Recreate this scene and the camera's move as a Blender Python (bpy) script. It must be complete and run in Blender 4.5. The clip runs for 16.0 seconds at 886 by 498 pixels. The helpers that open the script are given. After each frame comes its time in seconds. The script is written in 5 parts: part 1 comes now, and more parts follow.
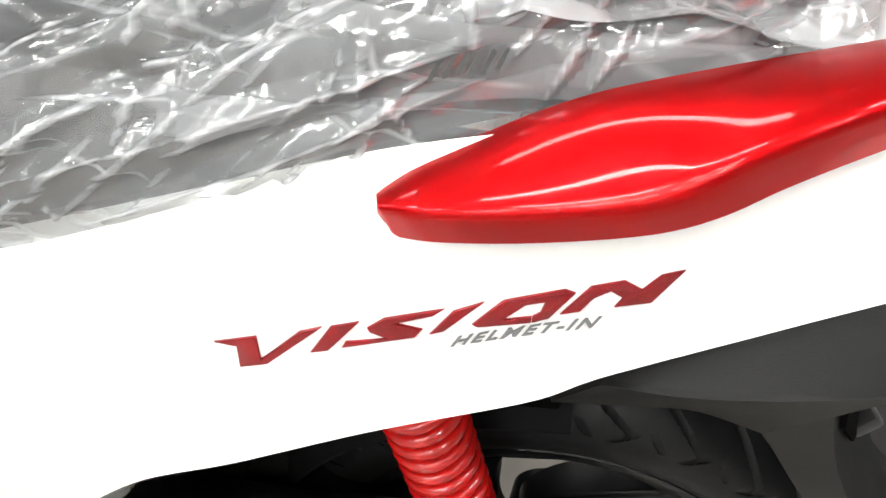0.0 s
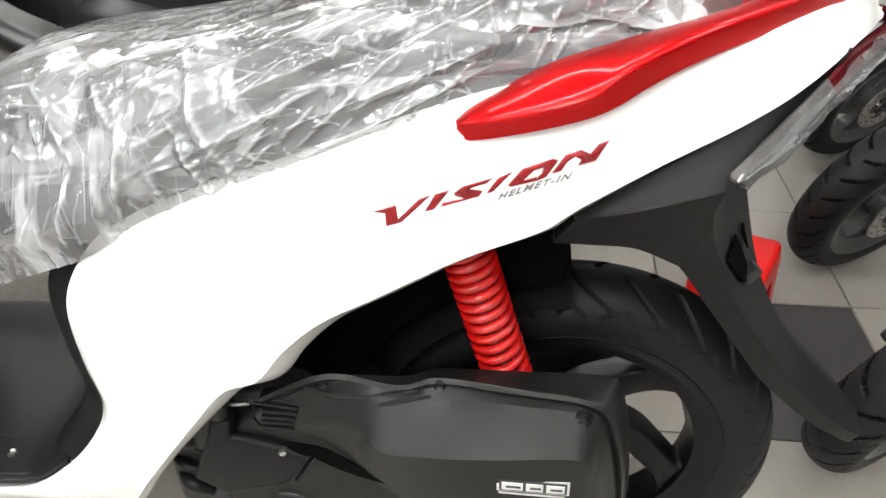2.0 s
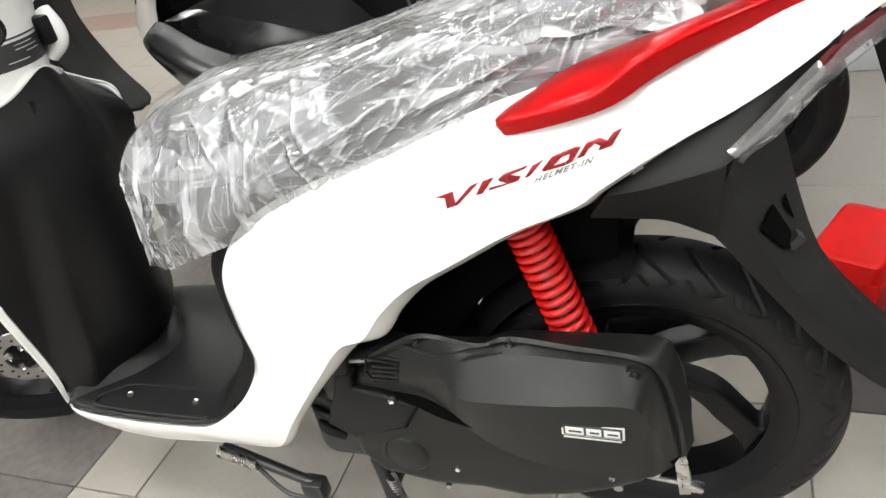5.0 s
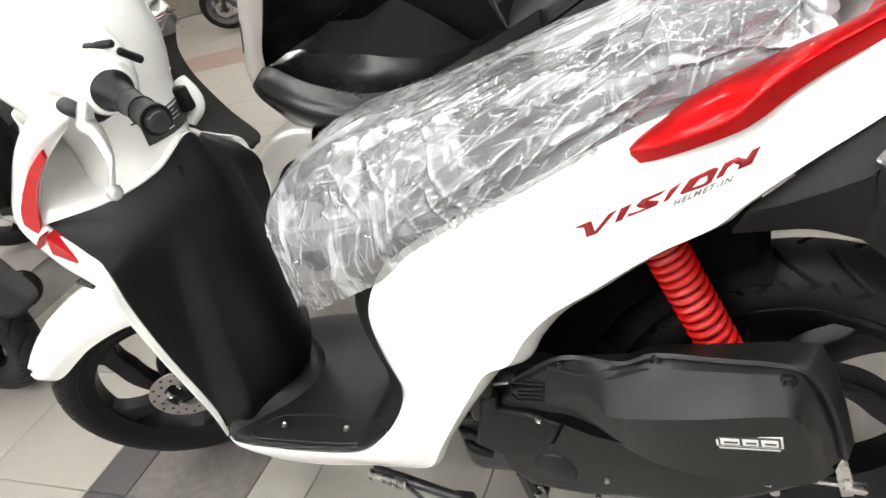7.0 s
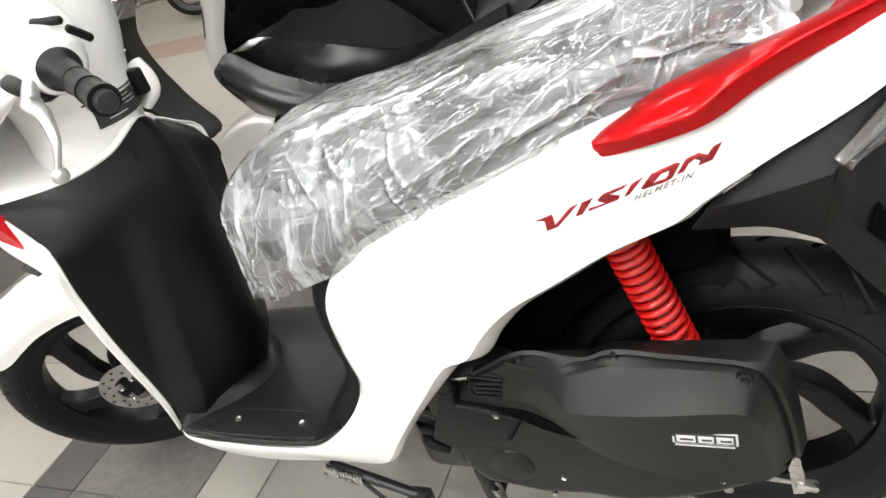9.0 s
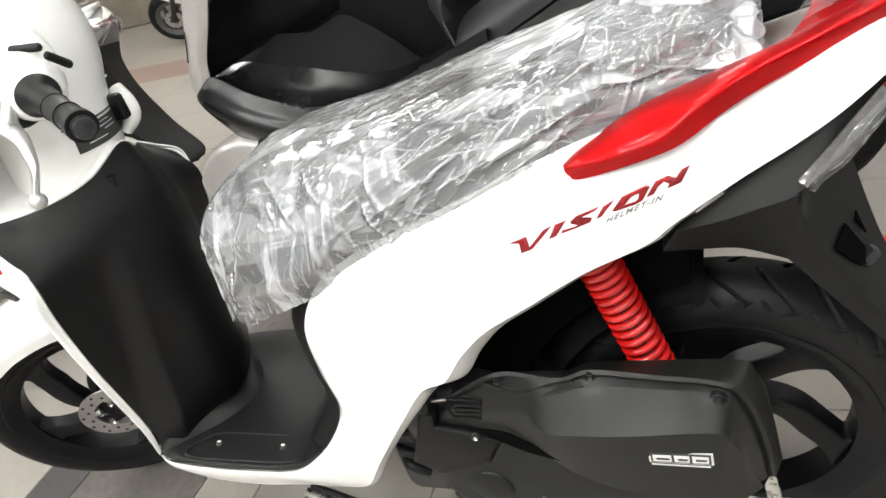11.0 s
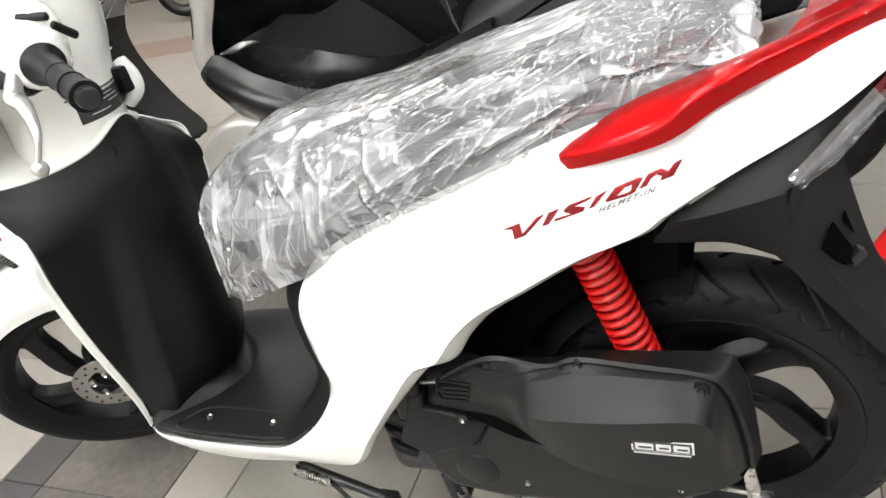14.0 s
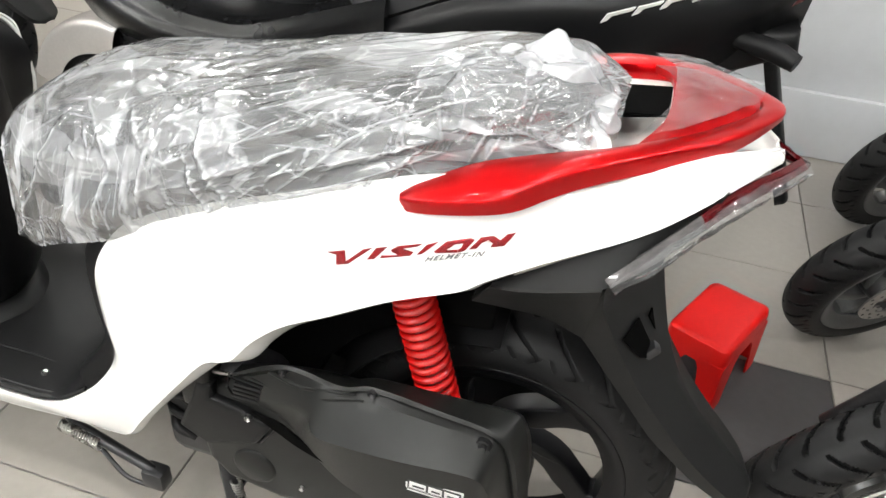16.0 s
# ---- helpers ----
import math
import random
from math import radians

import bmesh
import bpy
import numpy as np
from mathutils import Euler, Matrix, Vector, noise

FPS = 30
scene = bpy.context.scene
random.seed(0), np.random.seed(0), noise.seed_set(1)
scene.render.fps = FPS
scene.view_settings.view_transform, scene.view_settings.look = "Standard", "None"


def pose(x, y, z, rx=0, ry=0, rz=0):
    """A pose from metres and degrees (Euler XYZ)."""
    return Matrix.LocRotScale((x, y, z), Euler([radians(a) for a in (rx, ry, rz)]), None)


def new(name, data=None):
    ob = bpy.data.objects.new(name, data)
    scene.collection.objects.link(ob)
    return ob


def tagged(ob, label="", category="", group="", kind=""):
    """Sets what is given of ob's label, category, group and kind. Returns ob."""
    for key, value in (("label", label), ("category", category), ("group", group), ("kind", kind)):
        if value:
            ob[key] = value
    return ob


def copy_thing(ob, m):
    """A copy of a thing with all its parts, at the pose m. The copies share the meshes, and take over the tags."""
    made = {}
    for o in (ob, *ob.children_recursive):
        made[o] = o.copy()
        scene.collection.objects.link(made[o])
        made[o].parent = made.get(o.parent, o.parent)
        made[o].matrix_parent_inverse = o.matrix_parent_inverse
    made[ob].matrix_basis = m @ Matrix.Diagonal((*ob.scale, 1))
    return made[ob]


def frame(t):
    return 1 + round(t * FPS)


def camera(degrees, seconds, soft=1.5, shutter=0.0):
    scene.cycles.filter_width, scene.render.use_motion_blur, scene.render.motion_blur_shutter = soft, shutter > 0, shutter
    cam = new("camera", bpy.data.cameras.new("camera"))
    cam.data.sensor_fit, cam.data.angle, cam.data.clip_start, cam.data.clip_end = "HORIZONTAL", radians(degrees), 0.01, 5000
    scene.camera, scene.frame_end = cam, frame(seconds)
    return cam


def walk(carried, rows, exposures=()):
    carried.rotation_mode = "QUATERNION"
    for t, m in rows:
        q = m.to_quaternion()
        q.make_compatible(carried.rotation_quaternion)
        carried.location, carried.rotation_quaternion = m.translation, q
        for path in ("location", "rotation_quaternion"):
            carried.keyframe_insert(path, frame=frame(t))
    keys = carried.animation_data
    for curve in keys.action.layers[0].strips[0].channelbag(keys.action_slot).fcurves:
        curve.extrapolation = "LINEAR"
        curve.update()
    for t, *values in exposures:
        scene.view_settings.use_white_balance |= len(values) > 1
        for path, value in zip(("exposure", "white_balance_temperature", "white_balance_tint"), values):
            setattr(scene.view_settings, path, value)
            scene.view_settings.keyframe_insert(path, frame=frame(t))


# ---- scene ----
cam = camera(61.70, 16.0)
ROWS = [
    (0.0, -0.0668, -0.3770, 0.9481, 48.39, -2.52, 9.84),
    (0.5, -0.0624, -0.3943, 0.9477, 48.50, -2.09, 10.91),
    (1.0, -0.0615, -0.4246, 0.9618, 49.68, -1.36, 10.61),
    (1.5, -0.0637, -0.5470, 0.9810, 53.12, -0.19, 7.94),
    (2.0, -0.0613, -0.6992, 1.0123, 56.43, 1.35, 7.04),
    (2.5, 0.0319, -0.7585, 1.0296, 55.69, 3.06, 12.89),
    (3.0, 0.1071, -0.7741, 1.0377, 56.24, 5.92, 14.13),
    (3.5, 0.0988, -0.7878, 1.0561, 57.33, 8.30, 16.53),
    (3.7, 0.0923, -0.7919, 1.0568, 57.41, 8.81, 17.38),
    (5.8, 0.0654, -0.8001, 1.0823, 56.74, 11.38, 17.77),
    (6.0, 0.0574, -0.8040, 1.0924, 57.04, 12.99, 18.61),
    (6.5, 0.0504, -0.8096, 1.1109, 57.48, 15.69, 19.77),
    (7.0, 0.0453, -0.8174, 1.1259, 57.64, 18.39, 20.84),
    (7.5, 0.0458, -0.8115, 1.1256, 56.93, 18.12, 18.57),
    (8.0, 0.0496, -0.8059, 1.1158, 56.76, 16.73, 18.13),
    (8.5, 0.0469, -0.8052, 1.1071, 56.32, 15.86, 19.16),
    (9.0, 0.0444, -0.8057, 1.1121, 56.78, 16.07, 19.07),
    (9.2, 0.0463, -0.8090, 1.1142, 57.33, 15.71, 19.15),
    (11.5, 0.0597, -0.8061, 1.1143, 58.33, 15.90, 17.80),
    (12.0, 0.0580, -0.8034, 1.1166, 58.58, 15.82, 17.77),
    (12.5, 0.0638, -0.8152, 1.1174, 58.01, 16.07, 18.01),
    (13.0, 0.0662, -0.8225, 1.1131, 57.66, 15.63, 17.98),
    (13.5, 0.0693, -0.8210, 1.1161, 57.88, 15.69, 18.40),
    (14.0, 0.0681, -0.8195, 1.1147, 57.57, 13.81, 19.16),
    (14.5, 0.0707, -0.8178, 1.1132, 55.21, 8.47, 19.14),
    (15.0, 0.0883, -0.8046, 1.1179, 57.18, 2.97, 20.99),
    (15.5, 0.1005, -0.7821, 1.1532, 58.84, 1.29, 20.80),
    (16.0, 0.0787, -0.7448, 1.1592, 54.01, -3.87, 17.38),
]
walk(cam, [(t, pose(*r)) for t, *r in ROWS], [(0.0, -0.16), (0.8, -0.12), (2.0, 0.0), (16.0, 0.0)])

# ---- light ----
world = bpy.data.worlds.new("world")
scene.world = world
world.use_nodes = True
world.node_tree.nodes["Background"].inputs[0].default_value = (0.9, 0.95, 1.0, 1)
world.node_tree.nodes["Background"].inputs[1].default_value = 0.06
scene.view_settings.exposure = 0.0


# ---- materials ----
def material(name, colour, rough=0.5, metal=0.0, coat=0.0, vary=0.08, scale=9.0, bump=0.0, bump_scale=300.0, spec=0.5, rough_vary=0.1):
    """A painted or moulded surface: colour mottled at two scales, uneven gloss, fine relief."""
    m = bpy.data.materials.new(name)
    m.use_nodes = True
    t = m.node_tree
    b = t.nodes["Principled BSDF"]
    co = t.nodes.new("ShaderNodeTexCoord")
    n1, n2 = t.nodes.new("ShaderNodeTexNoise"), t.nodes.new("ShaderNodeTexNoise")
    n1.inputs["Scale"].default_value, n2.inputs["Scale"].default_value = scale, scale * 14
    n1.inputs["Detail"].default_value = 5
    for n in (n1, n2):
        t.links.new(co.outputs["Object"], n.inputs["Vector"])
    add = t.nodes.new("ShaderNodeMath")
    add.operation = "ADD"
    t.links.new(n1.outputs["Fac"], add.inputs[0])
    t.links.new(n2.outputs["Fac"], add.inputs[1])
    ramp = t.nodes.new("ShaderNodeMapRange")
    ramp.inputs["From Min"].default_value, ramp.inputs["From Max"].default_value = 0.6, 1.4
    ramp.inputs["To Min"].default_value, ramp.inputs["To Max"].default_value = 1 - vary, 1 + vary
    t.links.new(add.outputs[0], ramp.inputs["Value"])
    mix = t.nodes.new("ShaderNodeVectorMath")
    mix.operation = "SCALE"
    mix.inputs[0].default_value = colour
    t.links.new(ramp.outputs[0], mix.inputs["Scale"])
    t.links.new(mix.outputs[0], b.inputs["Base Color"])
    rr = t.nodes.new("ShaderNodeMapRange")
    rr.inputs["To Min"].default_value, rr.inputs["To Max"].default_value = max(0.02, rough - rough_vary * 0.5), min(1, rough + rough_vary * 0.5)
    t.links.new(n1.outputs["Fac"], rr.inputs["Value"])
    t.links.new(rr.outputs[0], b.inputs["Roughness"])
    b.inputs["Metallic"].default_value = metal
    b.inputs["Coat Weight"].default_value = coat
    b.inputs["Coat Roughness"].default_value = 0.04
    b.inputs["Specular IOR Level"].default_value = spec
    if bump:
        n3 = t.nodes.new("ShaderNodeTexNoise")
        n3.inputs["Scale"].default_value = bump_scale
        t.links.new(co.outputs["Object"], n3.inputs["Vector"])
        bm_ = t.nodes.new("ShaderNodeBump")
        bm_.inputs["Strength"].default_value = bump
        bm_.inputs["Distance"].default_value = 0.002
        t.links.new(n3.outputs["Fac"], bm_.inputs["Height"])
        t.links.new(bm_.outputs[0], b.inputs["Normal"])
    return m


WHITE = material("white_paint", (0.82, 0.82, 0.80), 0.22, coat=0.6, vary=0.02, rough_vary=0.06)
RED = material("red_candy_paint", (0.52, 0.001, 0.003), 0.34, metal=0.85, coat=0.35, vary=0.03, scale=14, spec=0.2)
RED.node_tree.nodes["Principled BSDF"].inputs["Coat Roughness"].default_value = 0.05
SPRING = material("red_spring_paint", (0.47, 0.006, 0.005), 0.22, metal=0.0, coat=1.0, vary=0.06, spec=0.2)
DECK = material("dark_red_deck_paint", (0.33, 0.002, 0.004), 0.3, coat=0.3, vary=0.1, scale=20, spec=0.15)
BLACK = material("black_grained_plastic", (0.0055, 0.0055, 0.006), 0.44, vary=0.15, bump=0.15, bump_scale=1200, spec=0.22)
GREY = material("dark_grey_plastic", (0.0085, 0.0085, 0.0087), 0.46, vary=0.10, bump=0.12, bump_scale=1500, spec=0.19)
COVER = material("dark_grey_engine_plastic", (0.009, 0.0094, 0.009), 0.36, vary=0.12, bump=0.10, bump_scale=1500, spec=0.27)
FOOT = material("black_footboard_plastic", (0.009, 0.009, 0.0095), 0.42, vary=0.12, bump=0.15, bump_scale=1200, spec=0.27)
RUBBER = material("tyre_rubber", (0.010, 0.010, 0.0105), 0.52, vary=0.25, bump=0.1, bump_scale=600, spec=0.20)
RIM = material("black_wheel_paint", (0.004, 0.004, 0.005), 0.36, vary=0.1, spec=0.22)
RIMGREY = material("grey_wheel_paint", (0.10, 0.10, 0.10), 0.35, metal=0.5, vary=0.15)
SEAT = material("black_seat_vinyl", (0.022, 0.022, 0.024), 0.5, vary=0.12, bump=0.04, bump_scale=900)
CHROME = material("zinc_plated_steel", (0.52, 0.51, 0.49), 0.28, metal=1.0, vary=0.2, scale=60)
ALUM = material("brushed_aluminium", (0.62, 0.62, 0.61), 0.35, metal=0.9, vary=0.08, scale=40)
STEEL = material("brake_disc_steel", (0.42, 0.40, 0.38), 0.35, metal=0.9, vary=0.15, scale=60)
DARKMETAL = material("blackened_steel", (0.03, 0.03, 0.032), 0.35, metal=0.4, vary=0.2)
BADGE = material("deep_red_badge", (0.34, 0.003, 0.008), 0.16, metal=0.75, coat=1.0, vary=0.35, scale=90)
GREYINK = material("grey_ink", (0.16, 0.16, 0.165), 0.4, vary=0.05)
DARKINK = material("dark_ink", (0.03, 0.03, 0.03), 0.4, vary=0.05)
SILVERINK = material("silver_print", (0.75, 0.75, 0.74), 0.3, metal=0.3, vary=0.04)
STOOLRED = material("red_stool_plastic", (0.50, 0.004, 0.003), 0.35, vary=0.06, bump=0.06, bump_scale=150, spec=0.3)
LENSCLEAR = material("clear_lamp_lens", (0.10, 0.095, 0.095), 0.12, coat=1.0, vary=0.35, scale=40)
LENSRED = material("red_lamp_lens", (0.075, 0.003, 0.005), 0.1, coat=0.8, vary=0.2, scale=40)
FRONTRED = material("bright_red_lens", (0.42, 0.004, 0.008), 0.12, coat=0.4, vary=0.25, scale=40, spec=0.3)
SILVER = material("silver_metallic_paint", (0.46, 0.44, 0.42), 0.3, metal=0.5, coat=0.6, vary=0.05)
BIKEBLACK = material("satin_black_paint", (0.005, 0.005, 0.0055), 0.30, vary=0.1, spec=0.22)
MATTBLACK = material("matt_black_plastic", (0.0065, 0.0065, 0.007), 0.7, vary=0.15, spec=0.12)
# near-zero colour: shade of gaps, recesses and wheel arch painted in; also a joint
SHADEBLACK = material("shade_and_joint_black", (0.002, 0.002, 0.002), 0.9, vary=0.1, spec=0.03)
BIKEGLOSS = material("gloss_black_plastic", (0.005, 0.005, 0.0055), 0.26, coat=0.0, vary=0.1, spec=0.4)


def film_material(name, base, streak, rough, bump, scale, creases=True, sheen=0.09):
    """Crinkled clear polythene: see-through, milky along its creases and where it lies double, with sharp glints."""
    m = bpy.data.materials.new(name)
    m.use_nodes = True
    t = m.node_tree
    t.nodes.clear()
    N, K = t.nodes.new, t.links.new

    def math_(op, a, b=0.0, c=0.0, clamp=False):
        n = N("ShaderNodeMath")
        n.operation, n.use_clamp = op, clamp
        for i, v in enumerate((a, b, c)):
            if isinstance(v, (int, float)):
                n.inputs[i].default_value = v
            else:
                K(v, n.inputs[i])
        return n.outputs[0]

    out = N("ShaderNodeOutputMaterial")
    co = N("ShaderNodeTexCoord")

    def noise_(vec, k, detail=1.0, bend=0.0):
        n = N("ShaderNodeTexNoise")
        n.inputs["Scale"].default_value = k
        n.inputs["Detail"].default_value = detail
        n.inputs["Distortion"].default_value = bend
        K(vec, n.inputs["Vector"])
        return n.outputs["Fac"]

    def ramp_(v, lo, hi, a=0.0, b_=1.0):
        n = N("ShaderNodeMapRange")
        for key, x in zip(("From Min", "From Max", "To Min", "To Max"), (lo, hi, a, b_)):
            n.inputs[key].default_value = x
        K(v, n.inputs["Value"])
        return n.outputs[0]

    def mapped(turn, sx, sy, sz, shift=0.0):
        mp = N("ShaderNodeMapping")
        mp.inputs["Location"].default_value = (3.7 * shift, 1.9 * shift, 0.4 * shift)
        mp.inputs["Rotation"].default_value = (0, radians(turn), 0)
        mp.inputs["Scale"].default_value = (sx, sy, sz)
        K(co.outputs["Object"], mp.inputs["Vector"])
        return mp.outputs[0]

    sep = N("ShaderNodeSeparateXYZ")
    K(co.outputs["Object"], sep.inputs[0])
    front = ramp_(sep.outputs[0], -0.40, -0.28, 1.0, 0.0)
    rear = math_("SUBTRACT", 1.0, front)
    # flat facets between the creases, each tilted its own way, with milky creases between them;
    # they run down at the seat's front and along it behind
    height, lines = None, None
    for k, (f, amp, sx, sz, turn, where) in enumerate(((26.0, 0.55, 1.0, 0.22, 12, front), (20.0, 0.50, 0.14, 1.0, 20, rear), (44.0, 0.60, 1.0, 0.30, -14, front), (40.0, 0.50, 0.20, 1.0, 12, rear),
                                                      (30.0, 0.40, 0.25, 1.0, 62, None), (120.0, 0.42, 0.5, 1.0, 30, None), (260.0, 0.34, 1.0, 0.6, -30, None))):
        vec = mapped(turn, f * sx, f * 0.7, f * sz, k)
        vo = N("ShaderNodeTexVoronoi")
        vo.inputs["Scale"].default_value = 1.0
        K(vec, vo.inputs["Vector"])
        arm, tilt, dot = N("ShaderNodeVectorMath"), N("ShaderNodeVectorMath"), N("ShaderNodeVectorMath")
        arm.operation, tilt.operation, dot.operation = "SUBTRACT", "SUBTRACT", "DOT_PRODUCT"
        K(vec, arm.inputs[0])
        K(vo.outputs["Position"], arm.inputs[1])
        K(vo.outputs["Color"], tilt.inputs[0])
        tilt.inputs[1].default_value = (0.5, 0.5, 0.5)
        K(arm.outputs[0], dot.inputs[0])
        K(tilt.outputs[0], dot.inputs[1])
        h = math_("MULTIPLY", dot.outputs["Value"], amp / f)
        mask = ramp_(noise_(mapped(0, 1, 1, 1, 2.0 + k), scale * 1.1, 2.0), *((0.44, 0.56, 0.10, 1.0) if f < 100 else (0.54, 0.62, 0.03, 1.0)))
        if where is not None:
            mask = math_("MULTIPLY", mask, where)
        h = math_("MULTIPLY", h, mask)
        height = h if height is None else math_("ADD", height, h)
        if f < 100:
            ve = N("ShaderNodeTexVoronoi")
            ve.feature = "DISTANCE_TO_EDGE"
            ve.inputs["Scale"].default_value = 1.0
            K(vec, ve.inputs["Vector"])
            line = math_("MULTIPLY", ramp_(ve.outputs["Distance"], 0.0, 0.030, 1.0, 0.0), ramp_(noise_(mapped(0, 1, 1, 1, 9.0 + k), scale * 2.2, 2.0), 0.48, 0.66))
            if where is not None:
                line = math_("MULTIPLY", line, where)
            lines = line if lines is None else math_("MAXIMUM", lines, line)
    # drawn taut over the seat's top
    geo = N("ShaderNodeNewGeometry")
    lie = N("ShaderNodeSeparateXYZ")
    K(geo.outputs["True Normal"], lie.inputs[0])
    height = math_("MULTIPLY", height, ramp_(math_("ABSOLUTE", lie.outputs[2]), 0.62, 0.88, 1.0, 0.30))
    bp = N("ShaderNodeBump")
    bp.inputs["Strength"].default_value = bump
    bp.inputs["Distance"].default_value = 1.0
    K(height, bp.inputs["Height"])
    clear = N("ShaderNodeBsdfTransparent")
    clear.inputs["Color"].default_value = (0.95, 0.96, 0.96, 1)
    milk = N("ShaderNodeBsdfDiffuse")
    milk.inputs["Color"].default_value = (0.86, 0.875, 0.91, 1)
    thin = N("ShaderNodeBsdfTranslucent")
    thin.inputs["Color"].default_value = (0.86, 0.875, 0.91, 1)
    gloss = N("ShaderNodeBsdfGlossy")
    gloss.inputs["Roughness"].default_value = rough
    K(bp.outputs[0], gloss.inputs["Normal"])
    mm = N("ShaderNodeMixShader")
    mm.inputs[0].default_value = 0.35
    K(milk.outputs[0], mm.inputs[1])
    K(thin.outputs[0], mm.inputs[2])
    # second layers of film lie over the first with clear-cut borders
    layers = None
    for k, (turn, sx, sz) in enumerate(((-18, 0.30, 1.5), (-62, 0.35, 1.4), (15, 0.5, 1.9))):
        v = noise_(mapped(turn, scale * sx, scale * 0.6, scale * sz, 4.0 + k), 1.0, 0.5, 0.25)
        over = ramp_(v, 0.535, 0.545)
        layers = over if layers is None else math_("ADD", layers, over)
    fac = math_("MULTIPLY_ADD", layers, base * 0.55, base * 0.45)
    if creases:
        # milkier in noise patches at the front, more so low down
        low = ramp_(sep.outputs[2], 0.70, 0.76, 1.0, 0.25)
        milky_patch = math_("MULTIPLY", math_("MULTIPLY", ramp_(noise_(mapped(8, 22.0, 12.0, 9.0, 6.0), 1.0, 2.0, 0.6), 0.49, 0.57), low), front)
        fac = math_("ADD", fac, math_("MULTIPLY", milky_patch, 0.50))
        lines = math_("ADD", math_("MULTIPLY", lines, 0.55), ramp_(geo.outputs["Pointiness"], 0.508, 0.56), clamp=True)
    fac = math_("ADD", fac, math_("MULTIPLY", lines, streak), clamp=True)
    a = N("ShaderNodeMixShader")
    K(fac, a.inputs[0])
    K(clear.outputs[0], a.inputs[1])
    K(mm.outputs[0], a.inputs[2])
    fr = N("ShaderNodeFresnel")
    fr.inputs["IOR"].default_value = 1.55
    K(bp.outputs[0], fr.inputs["Normal"])
    fm = N("ShaderNodeMapRange")
    fm.inputs["To Min"].default_value, fm.inputs["To Max"].default_value = sheen, 0.9
    K(fr.outputs[0], fm.inputs["Value"])
    g = N("ShaderNodeMixShader")
    K(fm.outputs[0], g.inputs[0])
    K(a.outputs[0], g.inputs[1])
    K(gloss.outputs[0], g.inputs[2])
    K(g.outputs[0], out.inputs["Surface"])
    return m


FILM = film_material("crinkled_polythene", 0.25, 0.60, 0.12, 1.0, 9.0, True, 0.075)
FILMEND = film_material("bunched_polythene", 0.54, 0.22, 0.14, 0.7, 9.0)
FILMTAIL = film_material("tight_polythene", 0.07, 0.24, 0.08, 0.9, 22.0, False, 0.03)


def tile_material(name, colour, rough, stain):
    m = material(name, colour, rough, vary=stain, scale=3.5, bump=0.04, bump_scale=60, rough_vary=0.12)
    t = m.node_tree
    info = t.nodes.new("ShaderNodeObjectInfo")
    mr = t.nodes.new("ShaderNodeMapRange")
    mr.inputs["To Min"].default_value, mr.inputs["To Max"].default_value = 0.94, 1.04
    t.links.new(info.outputs["Random"], mr.inputs["Value"])
    b = t.nodes["Principled BSDF"]
    link = b.inputs["Base Color"].links[0]
    src = link.from_socket
    sc = t.nodes.new("ShaderNodeVectorMath")
    sc.operation = "SCALE"
    t.links.new(src, sc.inputs[0])
    t.links.new(mr.outputs[0], sc.inputs["Scale"])
    t.links.new(sc.outputs[0], b.inputs["Base Color"])
    return m


TILE = tile_material("beige_floor_tile", (0.300, 0.276, 0.250), 0.3, 0.06)
TILEDARK = tile_material("dark_grey_floor_tile", (0.06, 0.056, 0.057), 0.4, 0.12)
TILEMID = tile_material("mottled_grey_floor_tile", (0.12, 0.108, 0.10), 0.32, 0.35)
TILEBROWN = tile_material("brown_floor_tile", (0.27, 0.19, 0.155), 0.35, 0.1)
GROUT = material("grout", (0.13, 0.12, 0.11), 0.8, vary=0.2, scale=20)
WALLPAINT = material("pale_wall", (0.50, 0.51, 0.53), 0.45, vary=0.03, scale=2)
CEILPAINT = material("white_ceiling", (0.8, 0.8, 0.78), 0.8, vary=0.02, scale=2)
STONE = material("rough_stone_cladding", (0.22, 0.19, 0.15), 0.8, vary=0.45, scale=5, bump=0.8, bump_scale=18)


# ---- building helpers ----
def catmull(pts, n):
    """n points evenly along the index of a smooth curve through pts."""
    p = np.array(pts, float)
    m = len(p)
    if m == 2:
        u = np.linspace(0, 1, n)[:, None]
        return p[0] * (1 - u) + p[1] * u
    q = np.vstack([2 * p[0] - p[1], p, 2 * p[-1] - p[-2]])
    u = np.linspace(0, m - 1, n)
    i = np.minimum(u.astype(int), m - 2)
    f = (u - i)[:, None]
    a, b, c, d = q[i], q[i + 1], q[i + 2], q[i + 3]
    return 0.5 * (2 * b + (c - a) * f + (2 * a - 5 * b + 4 * c - d) * f ** 2 + (3 * b - a - 3 * c + d) * f ** 3)


def surface(rows, nu, nv):
    """A smooth grid of points through rows of points (rows of equal length)."""
    rr = [catmull(r, nu) for r in rows]
    cols = np.array([catmull([r[i] for r in rr], nv) for i in range(nu)])
    return cols.transpose(1, 0, 2)  # nv x nu x 3


def ruled(rows, nu, k):
    """Like surface, but straight from row to row, so that each row is a crease."""
    rr = [catmull(r, nu) for r in rows]
    out = [rr[0]]
    for a, b in zip(rr, rr[1:]):
        out += [a + (b - a) * (j + 1) / k for j in range(k)]
    return np.array(out)


